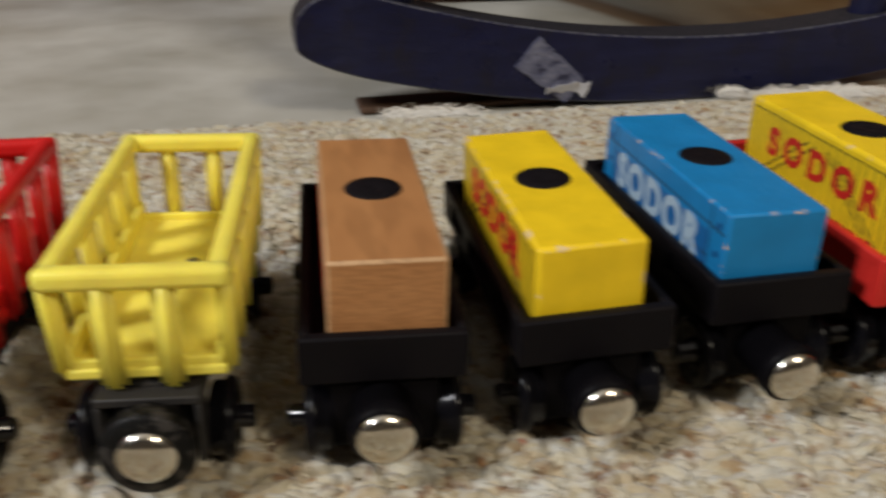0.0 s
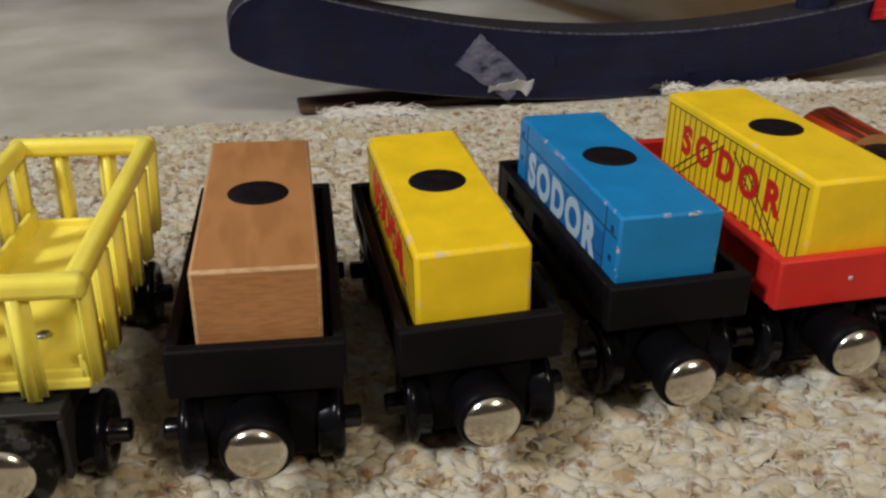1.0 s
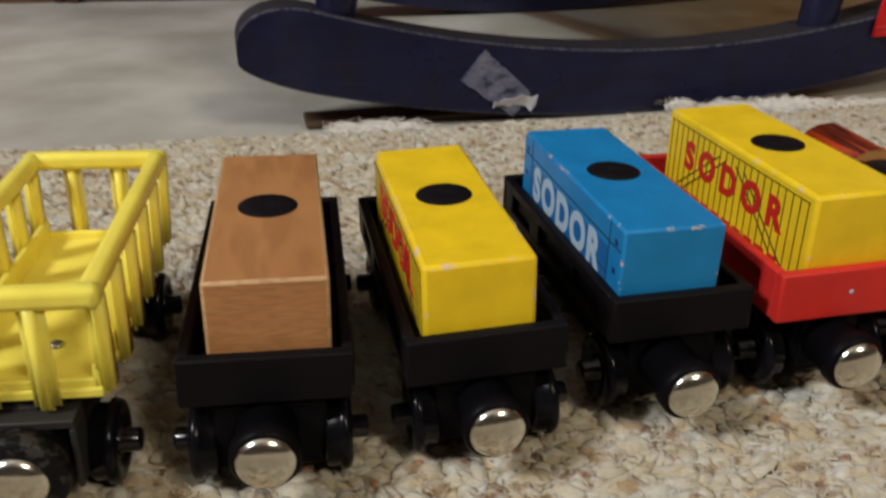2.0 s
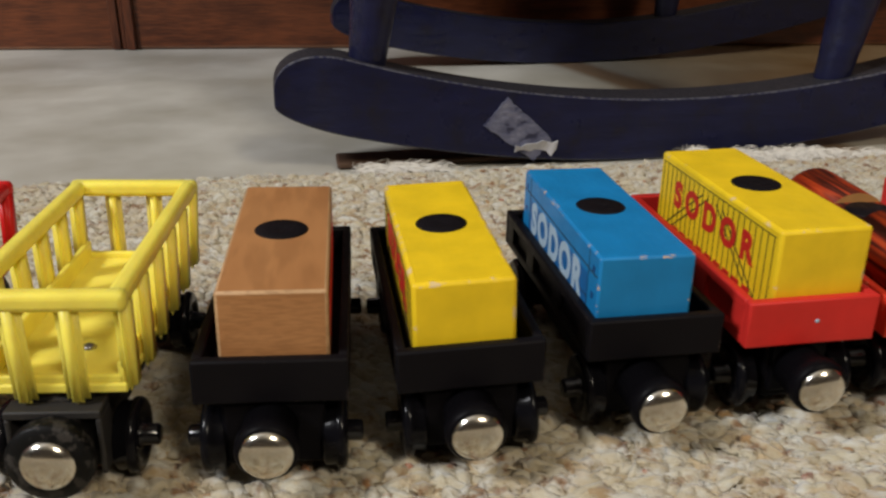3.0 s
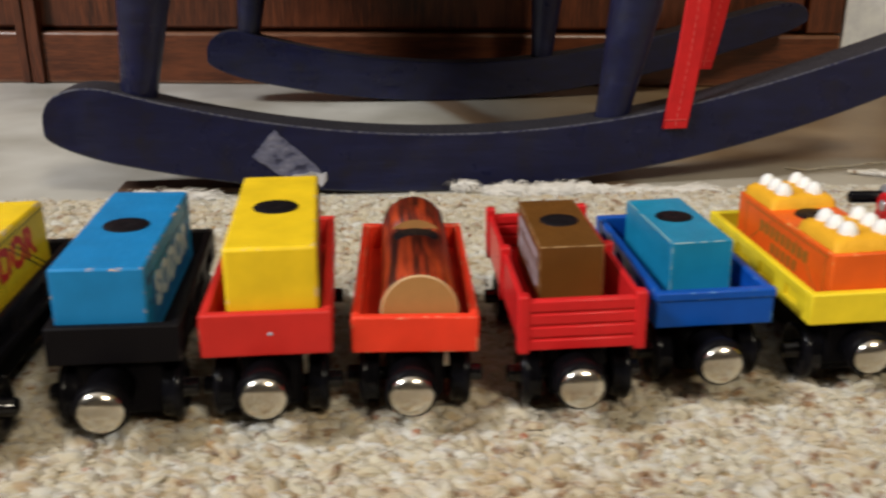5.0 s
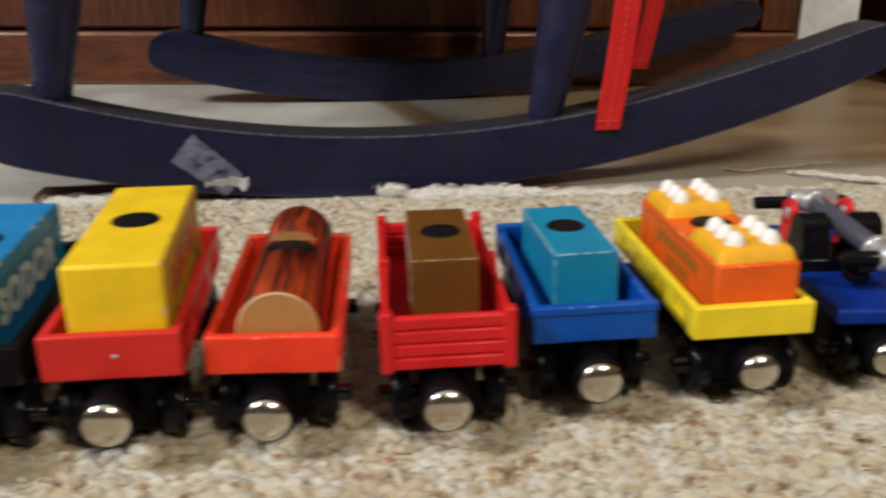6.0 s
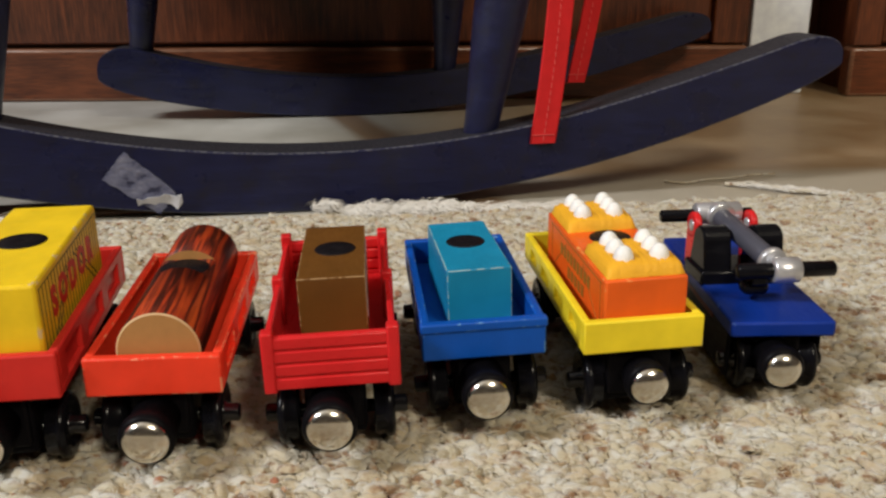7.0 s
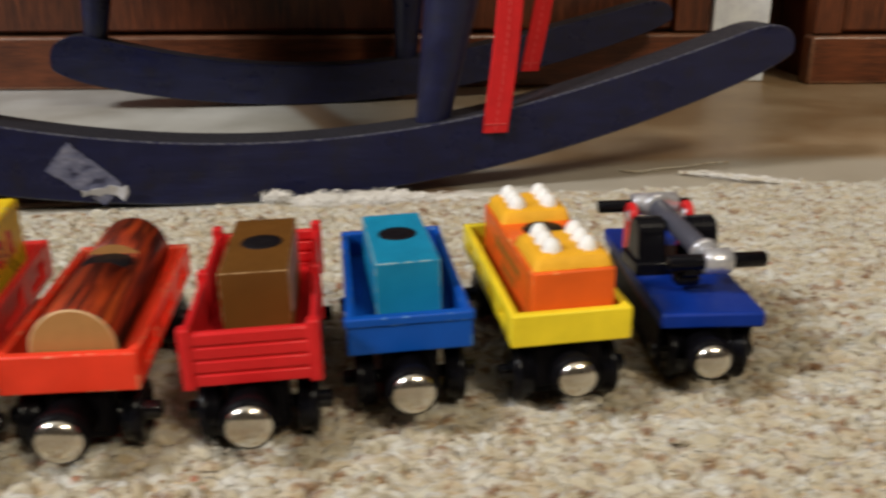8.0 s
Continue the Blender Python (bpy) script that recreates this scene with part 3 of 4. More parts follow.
def rug_pile():
    rng = np.random.default_rng(7)
    cells = []
    for x0, x1, y0, y1, step in ((-0.30, 0.60, 0.085, 0.36, 0.0046), (-0.42, 0.62, 0.36, 0.72, 0.0047), (-1.0, 1.2, -0.15, 0.085, 0.010)):
        gx, gy = np.meshgrid(np.arange(x0, x1, step), np.arange(y0, y1, step * 0.54))
        gx[::2] += step / 2
        gy = gy + 0.0016 * np.sin(gx * 160) + 0.06 * (gx - 0.1)
        p = np.stack([gx.ravel(), gy.ravel()], 1) + rng.normal(0, step * 0.20, (gx.size, 2))
        cells.append(np.column_stack([p, np.full(len(p), step)]))
    tufts("wool_surface", on_rug(np.concatenate(cells), rng), RUG_YARN, "cream wool loops, soft and uneven", rng, (0.30, 0.50), (0.24, 0.42), 0.0029)
    count = 7000
    p = np.stack([rng.uniform(-0.42, 0.62, count), rng.uniform(0.085, 0.72, count)], 1)
    keep = np.array([noise.noise((x * 26, y * 26, 1.7)) > -0.28 for x, y in p])
    p = p[keep]
    flecks = np.column_stack([p, rng.uniform(0.0010, 0.0024, len(p))])
    fuzz(rng)
    tufts("flecking", on_rug(flecks, rng), FLECK_YARN, "small brown and rust wool flecks", rng, (0.40, 0.60), (0.40, 0.70), 0.0021)


rug_pile()


def strand(name, points, r, mat, label, wobble=0.0):
    """Loose yarn as a thick curved thread."""
    cu = bpy.data.curves.new(name, "CURVE")
    cu.dimensions, cu.bevel_depth, cu.bevel_resolution, cu.resolution_u = "3D", r, 2, 4
    sp = cu.splines.new("BEZIER")
    sp.bezier_points.add(len(points) - 1)
    for k, (b, co) in enumerate(zip(sp.bezier_points, points)):
        b.co = co
        b.radius = 0.7 + 0.6 * random.random()
        b.handle_left_type = b.handle_right_type = "AUTO"
    cu.materials.append(mat)
    me_ob = new(name, cu)
    me = bpy.data.meshes.new_from_object(me_ob.evaluated_get(bpy.context.evaluated_depsgraph_get()))
    bpy.data.objects.remove(me_ob)
    return tagged(new(name, me), label, "yarn")


fluff(0.155, 0.474, 0.163, 0.477, 300, 0.0028, 0.0040, -0.0046, 3, "small white yarn tuft at the rug edge")
strand("loose_yarn", [(0.378, 0.5655, -0.0062), (0.386, 0.5632, -0.0055), (0.393, 0.5650, -0.0050), (0.399, 0.5618, -0.0058), (0.405, 0.5560, -0.0050), (0.411, 0.5535, -0.0060), (0.419, 0.5512, -0.0052), (0.428, 0.5497, -0.0062), (0.439, 0.5490, -0.0060)], 0.0010, WHITE_YARN, "frayed cream yarn strand at the rug edge")
strand("loose_yarn", [(0.344, 0.5710, -0.0070), (0.353, 0.5670, -0.0068), (0.369, 0.5775, -0.0070), (0.384, 0.5830, -0.0068), (0.398, 0.5930, -0.0070), (0.412, 0.5980, -0.0070)], 0.0006, WHITE_YARN, "thin cream thread lying on the floor")
fluff(0.174, 0.472, 0.232, 0.489, 4200, 0.0095, 0.0032, -0.0050, 5, "fluffy frayed white yarn along the rug edge")
fluff(0.236, 0.489, 0.290, 0.504, 900, 0.0080, 0.0022, -0.0058, 9, "thin frayed cream yarn along the rug edge")
fluff(-0.006, 0.430, 0.030, 0.440, 900, 0.0060, 0.0030, -0.0058, 6, "fluffy frayed cream yarn at the rug edge")
fluff(0.380, 0.5645, 0.436, 0.5490, 260, 0.0022, 0.0020, -0.0064, 12, "teased fibres round the yarn strand on the floor")


def binding():
    bm = bmesh.new()
    rbox(bm, -0.024, 0.100, -0.010, 0.010, 0, 0.0035, 0.0012, matrix=pose(0.004, 0.456, FLOOR_Z + 0.0005, 0, 0, 17))
    ob = new("brown_strip", mesh_of("brown_strip", bm, [STRIP_BROWN, STRIP_BROWN]))
    return tagged(ob, "dark brown strip lying at the rug edge under the rocker", "rug binding")


binding()

# ---- the rocking chair ----
CHAIR = pose(0.08, 0.459, 0, 0, 0, ROW)
DEPTH, GAUGE, SKEW = 0.026, 0.284, 0.047


def rocker_low(s):
    return FLOOR_Z + 0.0004 + (s - 0.072) ** 2 / 1.38


def rocker_top(s):
    return 0.0240 + (s - 0.085) ** 2 / 1.22


def rocker(bm, y0, depth, shift, right=0.374, droop=0.0):
    """A curved runner with blunt rounded ends and eased edges."""
    left, r = -0.1262, 0.0008
    n = 96
    rings = []
    for i in range(n + 1):
        f = 0.5 - 0.5 * math.cos(math.pi * i / n)
        s = left + (right - left) * f
        lo, hi = rocker_low(s), rocker_top(s)
        hi -= 0.008 * max(0.0, (s - 0.24) / 0.134) ** 2
        fall = droop * max(0.0, (s - 0.14) / 0.234) ** 2
        lo, hi = lo - fall, hi - fall
        d, reach = min(s - left, right - s), 0.036 if s < 0.1 else 0.028
        if d < reach:
            q = 1 - math.sqrt(max(0.0, 1 - (1 - d / reach) ** 2))
            if s < 0.1:
                lo, hi = lo + 0.007 * q, hi - 0.026 * q
            else:
                lo, hi = lo + 0.004 * q, hi - 0.017 * q
        rings.append([bm.verts.new((s + shift, y0 + y, z)) for y, z in (
            (r, lo), (depth - r, lo), (depth, lo + r), (depth, hi - r), (depth - r, hi), (r, hi), (0, hi - r), (0, lo + r))])
    for a, b in zip(rings, rings[1:]):
        for i in range(8):
            f = bm.faces.new([a[i], b[i], b[(i + 1) % 8], a[(i + 1) % 8]])
            f.material_index = 2 if i == 4 else 1 if i in (1, 3, 5, 7) else 0
    bm.faces.new(rings[0]), bm.faces.new(rings[-1][::-1])
    bmesh.ops.recalc_face_normals(bm, faces=bm.faces[:])


def leg(bm, s, y, lean, foot):
    m = pose(s, y, foot - 0.004, 0, lean, 0)
    lathe(bm, [(0, 0), (0.0086, 0), (0.0092, 0.002), (0.0098, 0.014), (0.0138, 0.062), (0.0152, 0.11), (0.0150, 0.18), (0.0130, 0.245), (0, 0.246)], m, 24)


chair = thing("rocking_chair", CHAIR, "dark navy painted wooden child's rocking chair, scuffed", "rocking chair")
quick("rocker", [*NAVY, DUSTY_NAVY], chair, lambda bm: rocker(bm, 0, DEPTH, 0))
quick("rocker", [NAVY[0], NAVY[0], DUSTY_NAVY], chair, lambda bm: rocker(bm, GAUGE, DEPTH, SKEW, 0.388, 0.011))
for s, y, lean, shift in ((-0.081, 0.013, 8, 0), (0.171, 0.013, 9, 0), (-0.046, GAUGE + 0.013, 7, SKEW), (0.201, GAUGE + 0.013, 3, SKEW)):
    quick("leg", NAVY, chair, lambda bm: leg(bm, s, y, lean, rocker_top(s - shift)))
# Unseen seat; its wide overhang is added to shade the cabinet behind.
quick("seat", NAVY, chair, lambda bm: rbox(bm, -0.195, 0.250, -0.025, GAUGE + 0.085, 0.255, 0.290, 0.008, 3))


def ribbon(name, m, length, width, sway):
    """A folded cotton tie that hangs down."""
    bm = bmesh.new()
    n = 14
    t = 0.0009
    rings = []
    for i in range(n + 1):
        f = i / n
        w = width * (1 - 0.10 * f) / 2
        x = sway * f + 0.0012 * math.sin(f * 9)
        y = 0.0016 * math.sin(f * 7 + 1)
        z = f * length
        rings.append([bm.verts.new((x + sx * w, y + sy * t, z)) for sx, sy in ((-1, -0.6), (-0.9, -1), (0.9, -1), (1, -0.6), (1, 0.6), (0.9, 1), (-0.9, 1), (-1, 0.6))])
    for a, b in zip(rings, rings[1:]):
        for i in range(8):
            bm.faces.new([a[i], a[(i + 1) % 8], b[(i + 1) % 8], b[i]]).smooth = i not in (1, 5)
    bm.faces.new(rings[0][::-1]), bm.faces.new(rings[-1])
    bmesh.ops.recalc_face_normals(bm, faces=bm.faces[:])
    ob = new(name, mesh_of(name, bm, RIBBON_RED))
    ob.matrix_world = m
    st = bmesh.new()
    for k in range(int(length / 0.004)):
        f = (k + 0.4) * 0.004 / length
        x = sway * f + 0.0012 * math.sin(f * 9)
        rbox(st, x - 0.0002, x + 0.0002, 0.0016 * math.sin(f * 7 + 1) - t - 0.0003, 0.0016 * math.sin(f * 7 + 1) - t + 0.0001, f * length, f * length + 0.0025, 0)
    hem = 0.0045
    rbox(st, -width * 0.44, width * 0.44, 0.0012 - t - 0.0002, 0.0012 - t + 0.0002, hem, hem + 0.0003, 0)
    part("stitching", st, THREAD, ob, "pale thread stitching")
    return tagged(ob, "red cotton cushion tie hanging from the chair seat", "ribbon", "cushion ties")


ribbon("cushion_tie", CHAIR @ pose(0.2025, -0.0032, 0.0245, 0, 0, 0), 0.232, 0.0142, 0.0205)
ribbon("cushion_tie", CHAIR @ pose(0.2317, 0.034, 0.0510, 0, 0, 0), 0.206, 0.0108, 0.032)


def tape_scrap():
    """A torn scrap of clear tape, crumpled on the face of the rocker."""
    bm = bmesh.new()
    rng = random.Random(4)
    nu, nv = 14, 9
    m = Matrix.Translation((-0.016, -0.0006, 0.0190)) @ pose(0, 0, 0, 0, 40, 0)
    grid = []
    for j in range(nv + 1):
        row = []
        for i in range(nu + 1):
            u, v = i / nu, j / nv
            ragged = 0.0004 * rng.uniform(-1, 1) if i in (0, nu) or j in (0, nv) else 0
            row.append(bm.verts.new(m @ Vector(((u) * 0.0325 + ragged - 0.004, -0.0005 - 0.00025 * rng.random(), (v - 0.5) * 0.017 * (1.05 - 0.2 * u) + ragged))))
        grid.append(row)
    for a, b in zip(grid, grid[1:]):
        for i in range(nu):
            f = bm.faces.new([a[i], a[i + 1], b[i + 1], b[i]])
            f.smooth = False
    solid = bmesh.ops.extrude_face_region(bm, geom=bm.faces[:])
    for v in solid["geom"]:
        if isinstance(v, bmesh.types.BMVert):
            v.co.y += 0.0011
    bmesh.ops.recalc_face_normals(bm, faces=bm.faces[:])
    ob = new("tape_scrap", mesh_of("tape_scrap", bm, TAPE))
    ob.matrix_world = CHAIR
    fl = bmesh.new()
    rng = random.Random(2)
    pts = []
    for k in range(9):
        f = k / 8
        top = 0.0048 + 0.0015 * rng.uniform(-1, 1)
        pts.append((fl.verts.new((-0.009 + 0.022 * f, -0.0022 - 0.0015 * rng.random(), 0.0030 + top * (0.4 + 0.5 * f) - 0.001)), fl.verts.new((-0.009 + 0.022 * f, -0.0012, 0.0010 + 0.0008 * rng.uniform(-1, 1) - (0.0035 if k == 7 else 0)))))
    for a, b in zip(pts, pts[1:]):
        fl.faces.new([a[1], b[1], b[0], a[0]])
    back = bmesh.ops.extrude_face_region(fl, geom=fl.faces[:])
    for v in back["geom"]:
        if isinstance(v, bmesh.types.BMVert):
            v.co.y += 0.0006
    bmesh.ops.recalc_face_normals(fl, faces=fl.faces[:])
    part("torn_edge", fl, PAPER, ob, "white torn paper edge")
    return tagged(ob, "torn scrap of clear tape stuck on the rocker", "tape")


tape_scrap()

# ---- the toy railway cars ----
# middle of the front edge (x, y), turn, pitch and roll of each car in the row, and the swing, reach and height of its coupling
PLACES = {
    "red_crate": (-0.0555, 0.1600, 13.0, 0, 0, 0, 0.0079, 0.0127), "yellow_crate": (-0.0093, 0.1689, 11.6, -0.5, 1.5, 0.0003, 0.0079, 0.0127), "beech": (0.0339, 0.1799, 12.7, 0.6, 1.4, -0.0006, 0.0102, 0.0142),
    "yellow": (0.0763, 0.1925, 16.0, 0.5, -1.1, -0.0005, 0.0096, 0.0134), "blue": (0.1165, 0.2115, 18.0, 0.6, 1.1, -0.0019, 0.0122, 0.013), "yellow_red": (0.1537, 0.2209, 16.4, 0.7, 0, -0.0007, 0.0098, 0.0142),
    "log": (0.1893, 0.2329, 13.0, 0.7, 0.4, -0.001, 0.01, 0.0122), "brown": (0.2325, 0.2422, 14.0, 0.4, -1.5, -0.0013, 0.0091, 0.013), "teal": (0.2681, 0.2632, 14.1, 0.2, -1.6, -0.0005, 0.0103, 0.013),
    "eggs": (0.3098, 0.2724, 14.9, 0.8, -1.5, 0.0005, 0.0057, 0.013), "crane": (0.3491, 0.2890, 8.8, -0.1, -0.4, -0.0021, 0.0085, 0.0127)}


def at(key, x=0.0, y=0.0, z=0.0, turn=0.0):
    px, py, a, pitch, roll, *_ = PLACES[key]
    return pose(px, py, 0, 0, 0, a) @ pose(0, 0.04, 0, pitch, roll, 0) @ pose(x, y - 0.04, z, 0, 0, turn)


WHEEL_R = 0.0085
FACE = Matrix.Rotation(radians(90), 4, "X")      # z of a turned part points to the front
SIDE = Matrix.Rotation(radians(90), 4, "Y")      # z of a turned part points to the right


def wheel_mesh():
    bm = bmesh.new()
    R = WHEEL_R
    lathe(bm, [(0, -0.0034), (R - 0.0014, -0.0034), (R - 0.0008, -0.0028), (R - 0.0008, -0.0006), (R, -0.0001), (R, 0.0010), (R - 0.0006, 0.0018), (R - 0.0016, 0.0021), (R - 0.0032, 0.0018), (R - 0.0040, 0.0012), (0.0030, 0.0012), (0, 0.0012)], SIDE, 32)
    return mesh_of("wheel", bm, PLASTIC_BLACK)


def cap_mesh():
    bm = bmesh.new()
    lathe(bm, [(0, 0.0008), (0.0031, 0.0008), (0.0031, 0.0016), (0.0024, 0.0022), (0.0024, 0.0050), (0.0020, 0.0055), (0, 0.0056)], SIDE, 20)
    return mesh_of("axle_cap", bm, AXLE_BLACK)


WHEEL, CAP = wheel_mesh(), cap_mesh()


def running_gear(car, key, length, floor, scuffed=False, wide=False, axle_y=0.0105, track=0.0130):
    """Chassis, axles, wheels and the two round magnet couplings; wide ones fill the space between the wheels."""
    swing, reach, high = PLACES[key][5:]
    dome_r = {"eggs": 0.0052, "crane": 0.0050}.get(key, 0.0057)
    ends = ((1, swing, -reach + 0.0012), (-1, 0.0, length + 0.0045))
    half = track - 0.0036 if wide else 0.0070
    cup_r = dome_r + (0.0032 if scuffed else 0.0011)

    matt = [RUBBED_BLACK if scuffed else MATT_BLACK] * 2
    base = quick("chassis", matt, car, lambda bm: rbox(bm, -half, half, 0.0030, length - 0.0030, 0.0070, floor - 0.0004, 0.0008))
    for y in (axle_y, length - axle_y):
        quick("axle_box", matt, base, lambda bm: rbox(bm, -half - 0.0008, half + 0.0008, y - 0.0060, y + 0.0055, 0.0042, floor - 0.0006, 0.0012))
    for s, x, y in ends:
        m = Matrix.Translation((x, y, high)) @ (FACE if s > 0 else FACE.inverted())
        quick("magnet_cup", matt, base, lambda bm: lathe(bm, [(0, -0.016), (cup_r - 0.0008, -0.016), (cup_r - 0.0008, -0.0040), (cup_r, -0.0034), (cup_r, -0.0008), (cup_r - 0.0004, -0.0002), (dome_r + 0.0002, 0.0003), (0, 0.0003)], m, 32))
    if scuffed:
        quick("grey_bracket", [TREAD, TREAD], car, lambda bm: (rbox(bm, -0.0098, -0.0086, -0.0008, 0.006, 0.0062, 0.0195, 0.0004), rbox(bm, 0.0086, 0.0098, -0.0008, 0.006, 0.0062, 0.0195, 0.0004), rbox(bm, -0.0098, 0.0098, -0.0009, 0.006, 0.0196, 0.0215, 0.0004)), "worn grey bracket")
    for s, x, y in ends:
        m = Matrix.Translation((x, y, high)) @ (FACE if s > 0 else FACE.inverted())
        dome = [(dome_r, -0.0006)] + [(dome_r * math.cos(a * math.pi / 24), 0.0026 * math.sin(a * math.pi / 24)) for a in range(0, 12)] + [(0, 0.0026)]
        quick("magnet", [NICKEL], car, lambda bm: lathe(bm, dome, m, 36), "polished nickel magnet dome")
    for y in (axle_y, length - axle_y):
        quick("axle", [AXLE_BLACK], car, lambda bm: rod(bm, (-track + 0.0005, y, WHEEL_R), (track - 0.0005, y, WHEEL_R), 0.0018, seg=14))
        for s in (-1, 1):
            w = new("wheel", WHEEL)
            w.parent = car
            w.matrix_basis = pose(s * track, y, WHEEL_R, random.uniform(0, 40), 0, 0 if s > 0 else 180)
            c = new("axle_cap", CAP)
            c.parent = w


def tray_shape(bm, length, top, bottom, width=0.033, wall=0.0023, end=0.0028, slots=3, lip=False):
    """An open wooden tray with shallow slots cut into its long sides."""
    w = width / 2
    rbox(bm, -w + 0.001, w - 0.001, 0.001, length - 0.001, bottom, bottom + 0.0022, 0.0003)
    rbox(bm, -w, w, 0, end, bottom - 0.0001, top, 0.0006)
    rbox(bm, -w, w, length - end, length, bottom - 0.0001, top, 0.0006)
    if lip:
        rbox(bm, -w - 0.0004, w + 0.0004, -0.0004, end - 0.0002, top - 0.0024, top + 0.0002, 0.0005)
    for s in (-1, 1):
        a, b = sorted((s * w, s * (w - wall)))
        inner = sorted((s * (w - wall), s * (w - wall + 0.0009)))
        rbox(bm, a, b, end - 0.0002, length - end + 0.0002, top - 0.0030, top - 0.0001, 0.0005)
        rbox(bm, a, b, end - 0.0002, length - end + 0.0002, bottom, bottom + 0.0026, 0.0005)
        rbox(bm, inner[0], inner[1], end - 0.0002, length - end + 0.0002, bottom + 0.0002, top - 0.0004, 0)
        span = (length - 2 * end) / slots
        for k in range(slots + 1):
            y = end + k * span
            half = 0.0035 if 0 < k < slots else 0.006
            rbox(bm, a + 0.0001, b - 0.0001, max(end - 0.0002, y - half), min(length - end + 0.0002, y + half), bottom + 0.0005, top - 0.0005, 0.0004)


def tray_car(name, key, mats, label, length=0.0768, top=0.0304, bottom=0.0201, lip=False, slots=3, **gear):
    car = thing(name, at(key), label, "toy train car", "row of toy railway cars")
    quick("tray", mats, car, lambda bm: tray_shape(bm, length, top, bottom, lip=lip, slots=slots))
    running_gear(car, key, length, bottom, **gear)
    return car


tray_car("toy_flat_car", "beech", BLACK, "black wooden toy flat car carrying a bare wooden block", 0.0788, 0.0310, 0.0207, wide=True, axle_y=0.0075, track=0.0138)
tray_car("toy_flat_car", "yellow", BLACK, "black wooden toy flat car carrying a yellow crate block", wide=True, axle_y=0.0080, track=0.0135)
tray_car("toy_flat_car", "blue", BLACK, "black wooden toy flat car carrying a blue crate block", wide=True, axle_y=0.0085, track=0.0135)
red_car = tray_car("toy_flat_car", "yellow_red", RED, "red wooden toy flat car carrying a yellow crate block", 0.0790, 0.0332, 0.0214)
quick("chip", [INK_WHITE], red_car, lambda bm: lathe(bm, [(0, 0), (0.0006, 0), (0.0005, 0.0002), (0, 0.0002)], Matrix.Translation((0.001, 0.0001, 0.0275)) @ FACE, 10), "small pale paint chip")
tray_car("toy_flat_car", "log", ORANGE_RED, "orange-red wooden toy flat car carrying a log", 0.0768, 0.0300, 0.0198)
tray_car("toy_flat_car", "teal", BLUE, "blue wooden toy flat car carrying a small teal block", 0.0725, 0.0305, 0.0202, lip=True)
tray_car("toy_flat_car", "eggs", YELLOW, "yellow wooden toy flat car carrying an orange egg crate", 0.0768, 0.0303, 0.0210, slots=4, wide=True, track=0.0126)


STAKE_W, STAKE_LOW, STAKE_TOP, STAKE_L = 0.0163, 0.0200, 0.0345, 0.0755


def planked_end(parent, y0, y1):
    """An end wall of four planks with a groove between each."""
    w, low, top = STAKE_W, STAKE_LOW, STAKE_TOP
    step = (top - low) / 4
    wall = quick("end_wall", [PLASTIC_RED, PLASTIC_RED], parent, lambda bm: rbox(bm, -w + 0.001, w - 0.001, y0, y1, low + 0.0002, top - 0.0002, 0.0004))
    for k in range(4):
        quick("plank", [PLASTIC_RED, PLASTIC_RED], wall, lambda bm: rbox(bm, -w + 0.0022, w - 0.0022, y0 - 0.0005, y1 + 0.0005, low + k * step + 0.0002, low + (k + 1) * step - 0.0004, 0.0004))


stake_car = thing("toy_stake_truck", at("brown"), "glossy red plastic toy truck car with planked ends", "toy train car", "row of toy railway cars")
red_pair = [PLASTIC_RED, PLASTIC_RED]
quick("floor_plate", red_pair, stake_car, lambda bm: rbox(bm, -STAKE_W + 0.001, STAKE_W - 0.001, 0.001, STAKE_L - 0.001, STAKE_LOW, STAKE_LOW + 0.002, 0.0003))
for y0, y1 in ((0.0004, 0.0022), (STAKE_L - 0.0022, STAKE_L - 0.0004)):
    planked_end(stake_car, y0, y1)
for s in (-1, 1):
    a, b = sorted((s * (STAKE_W - 0.0002), s * (STAKE_W - 0.0018)))
    quick("side_wall", red_pair, stake_car, lambda bm: rbox(bm, a, b, 0.001, STAKE_L - 0.001, STAKE_LOW + 0.0002, STAKE_TOP - 0.0004, 0.0004))
    for y, up in ((0.0015, 0.0012), (STAKE_L * 0.5, 0.0016), (STAKE_L - 0.0015, 0.0022)):
        c, d = sorted((s * (STAKE_W + 0.0006), s * (STAKE_W - 0.0026)))
        quick("stake", red_pair, stake_car, lambda bm: rbox(bm, c, d, y - 0.0019, y + 0.0019, STAKE_LOW - 0.0007, STAKE_TOP + up, 0.0006))
running_gear(stake_car, "brown", 0.0755, 0.0200)


def crate_rim(bm, length, w, top):
    for y in (0.0020, length - 0.0020):
        rbox(bm, -w - 0.0003, w + 0.0003, y - 0.0021, y + 0.0021, top - 0.0044, top, 0.0015, 3)
    for s in (-1, 1):
        a, b = sorted((s * w, s * (w - 0.0040)))
        rbox(bm, a, b, 0.0012, length - 0.0012, top - 0.0042, top - 0.0001, 0.0015, 3)


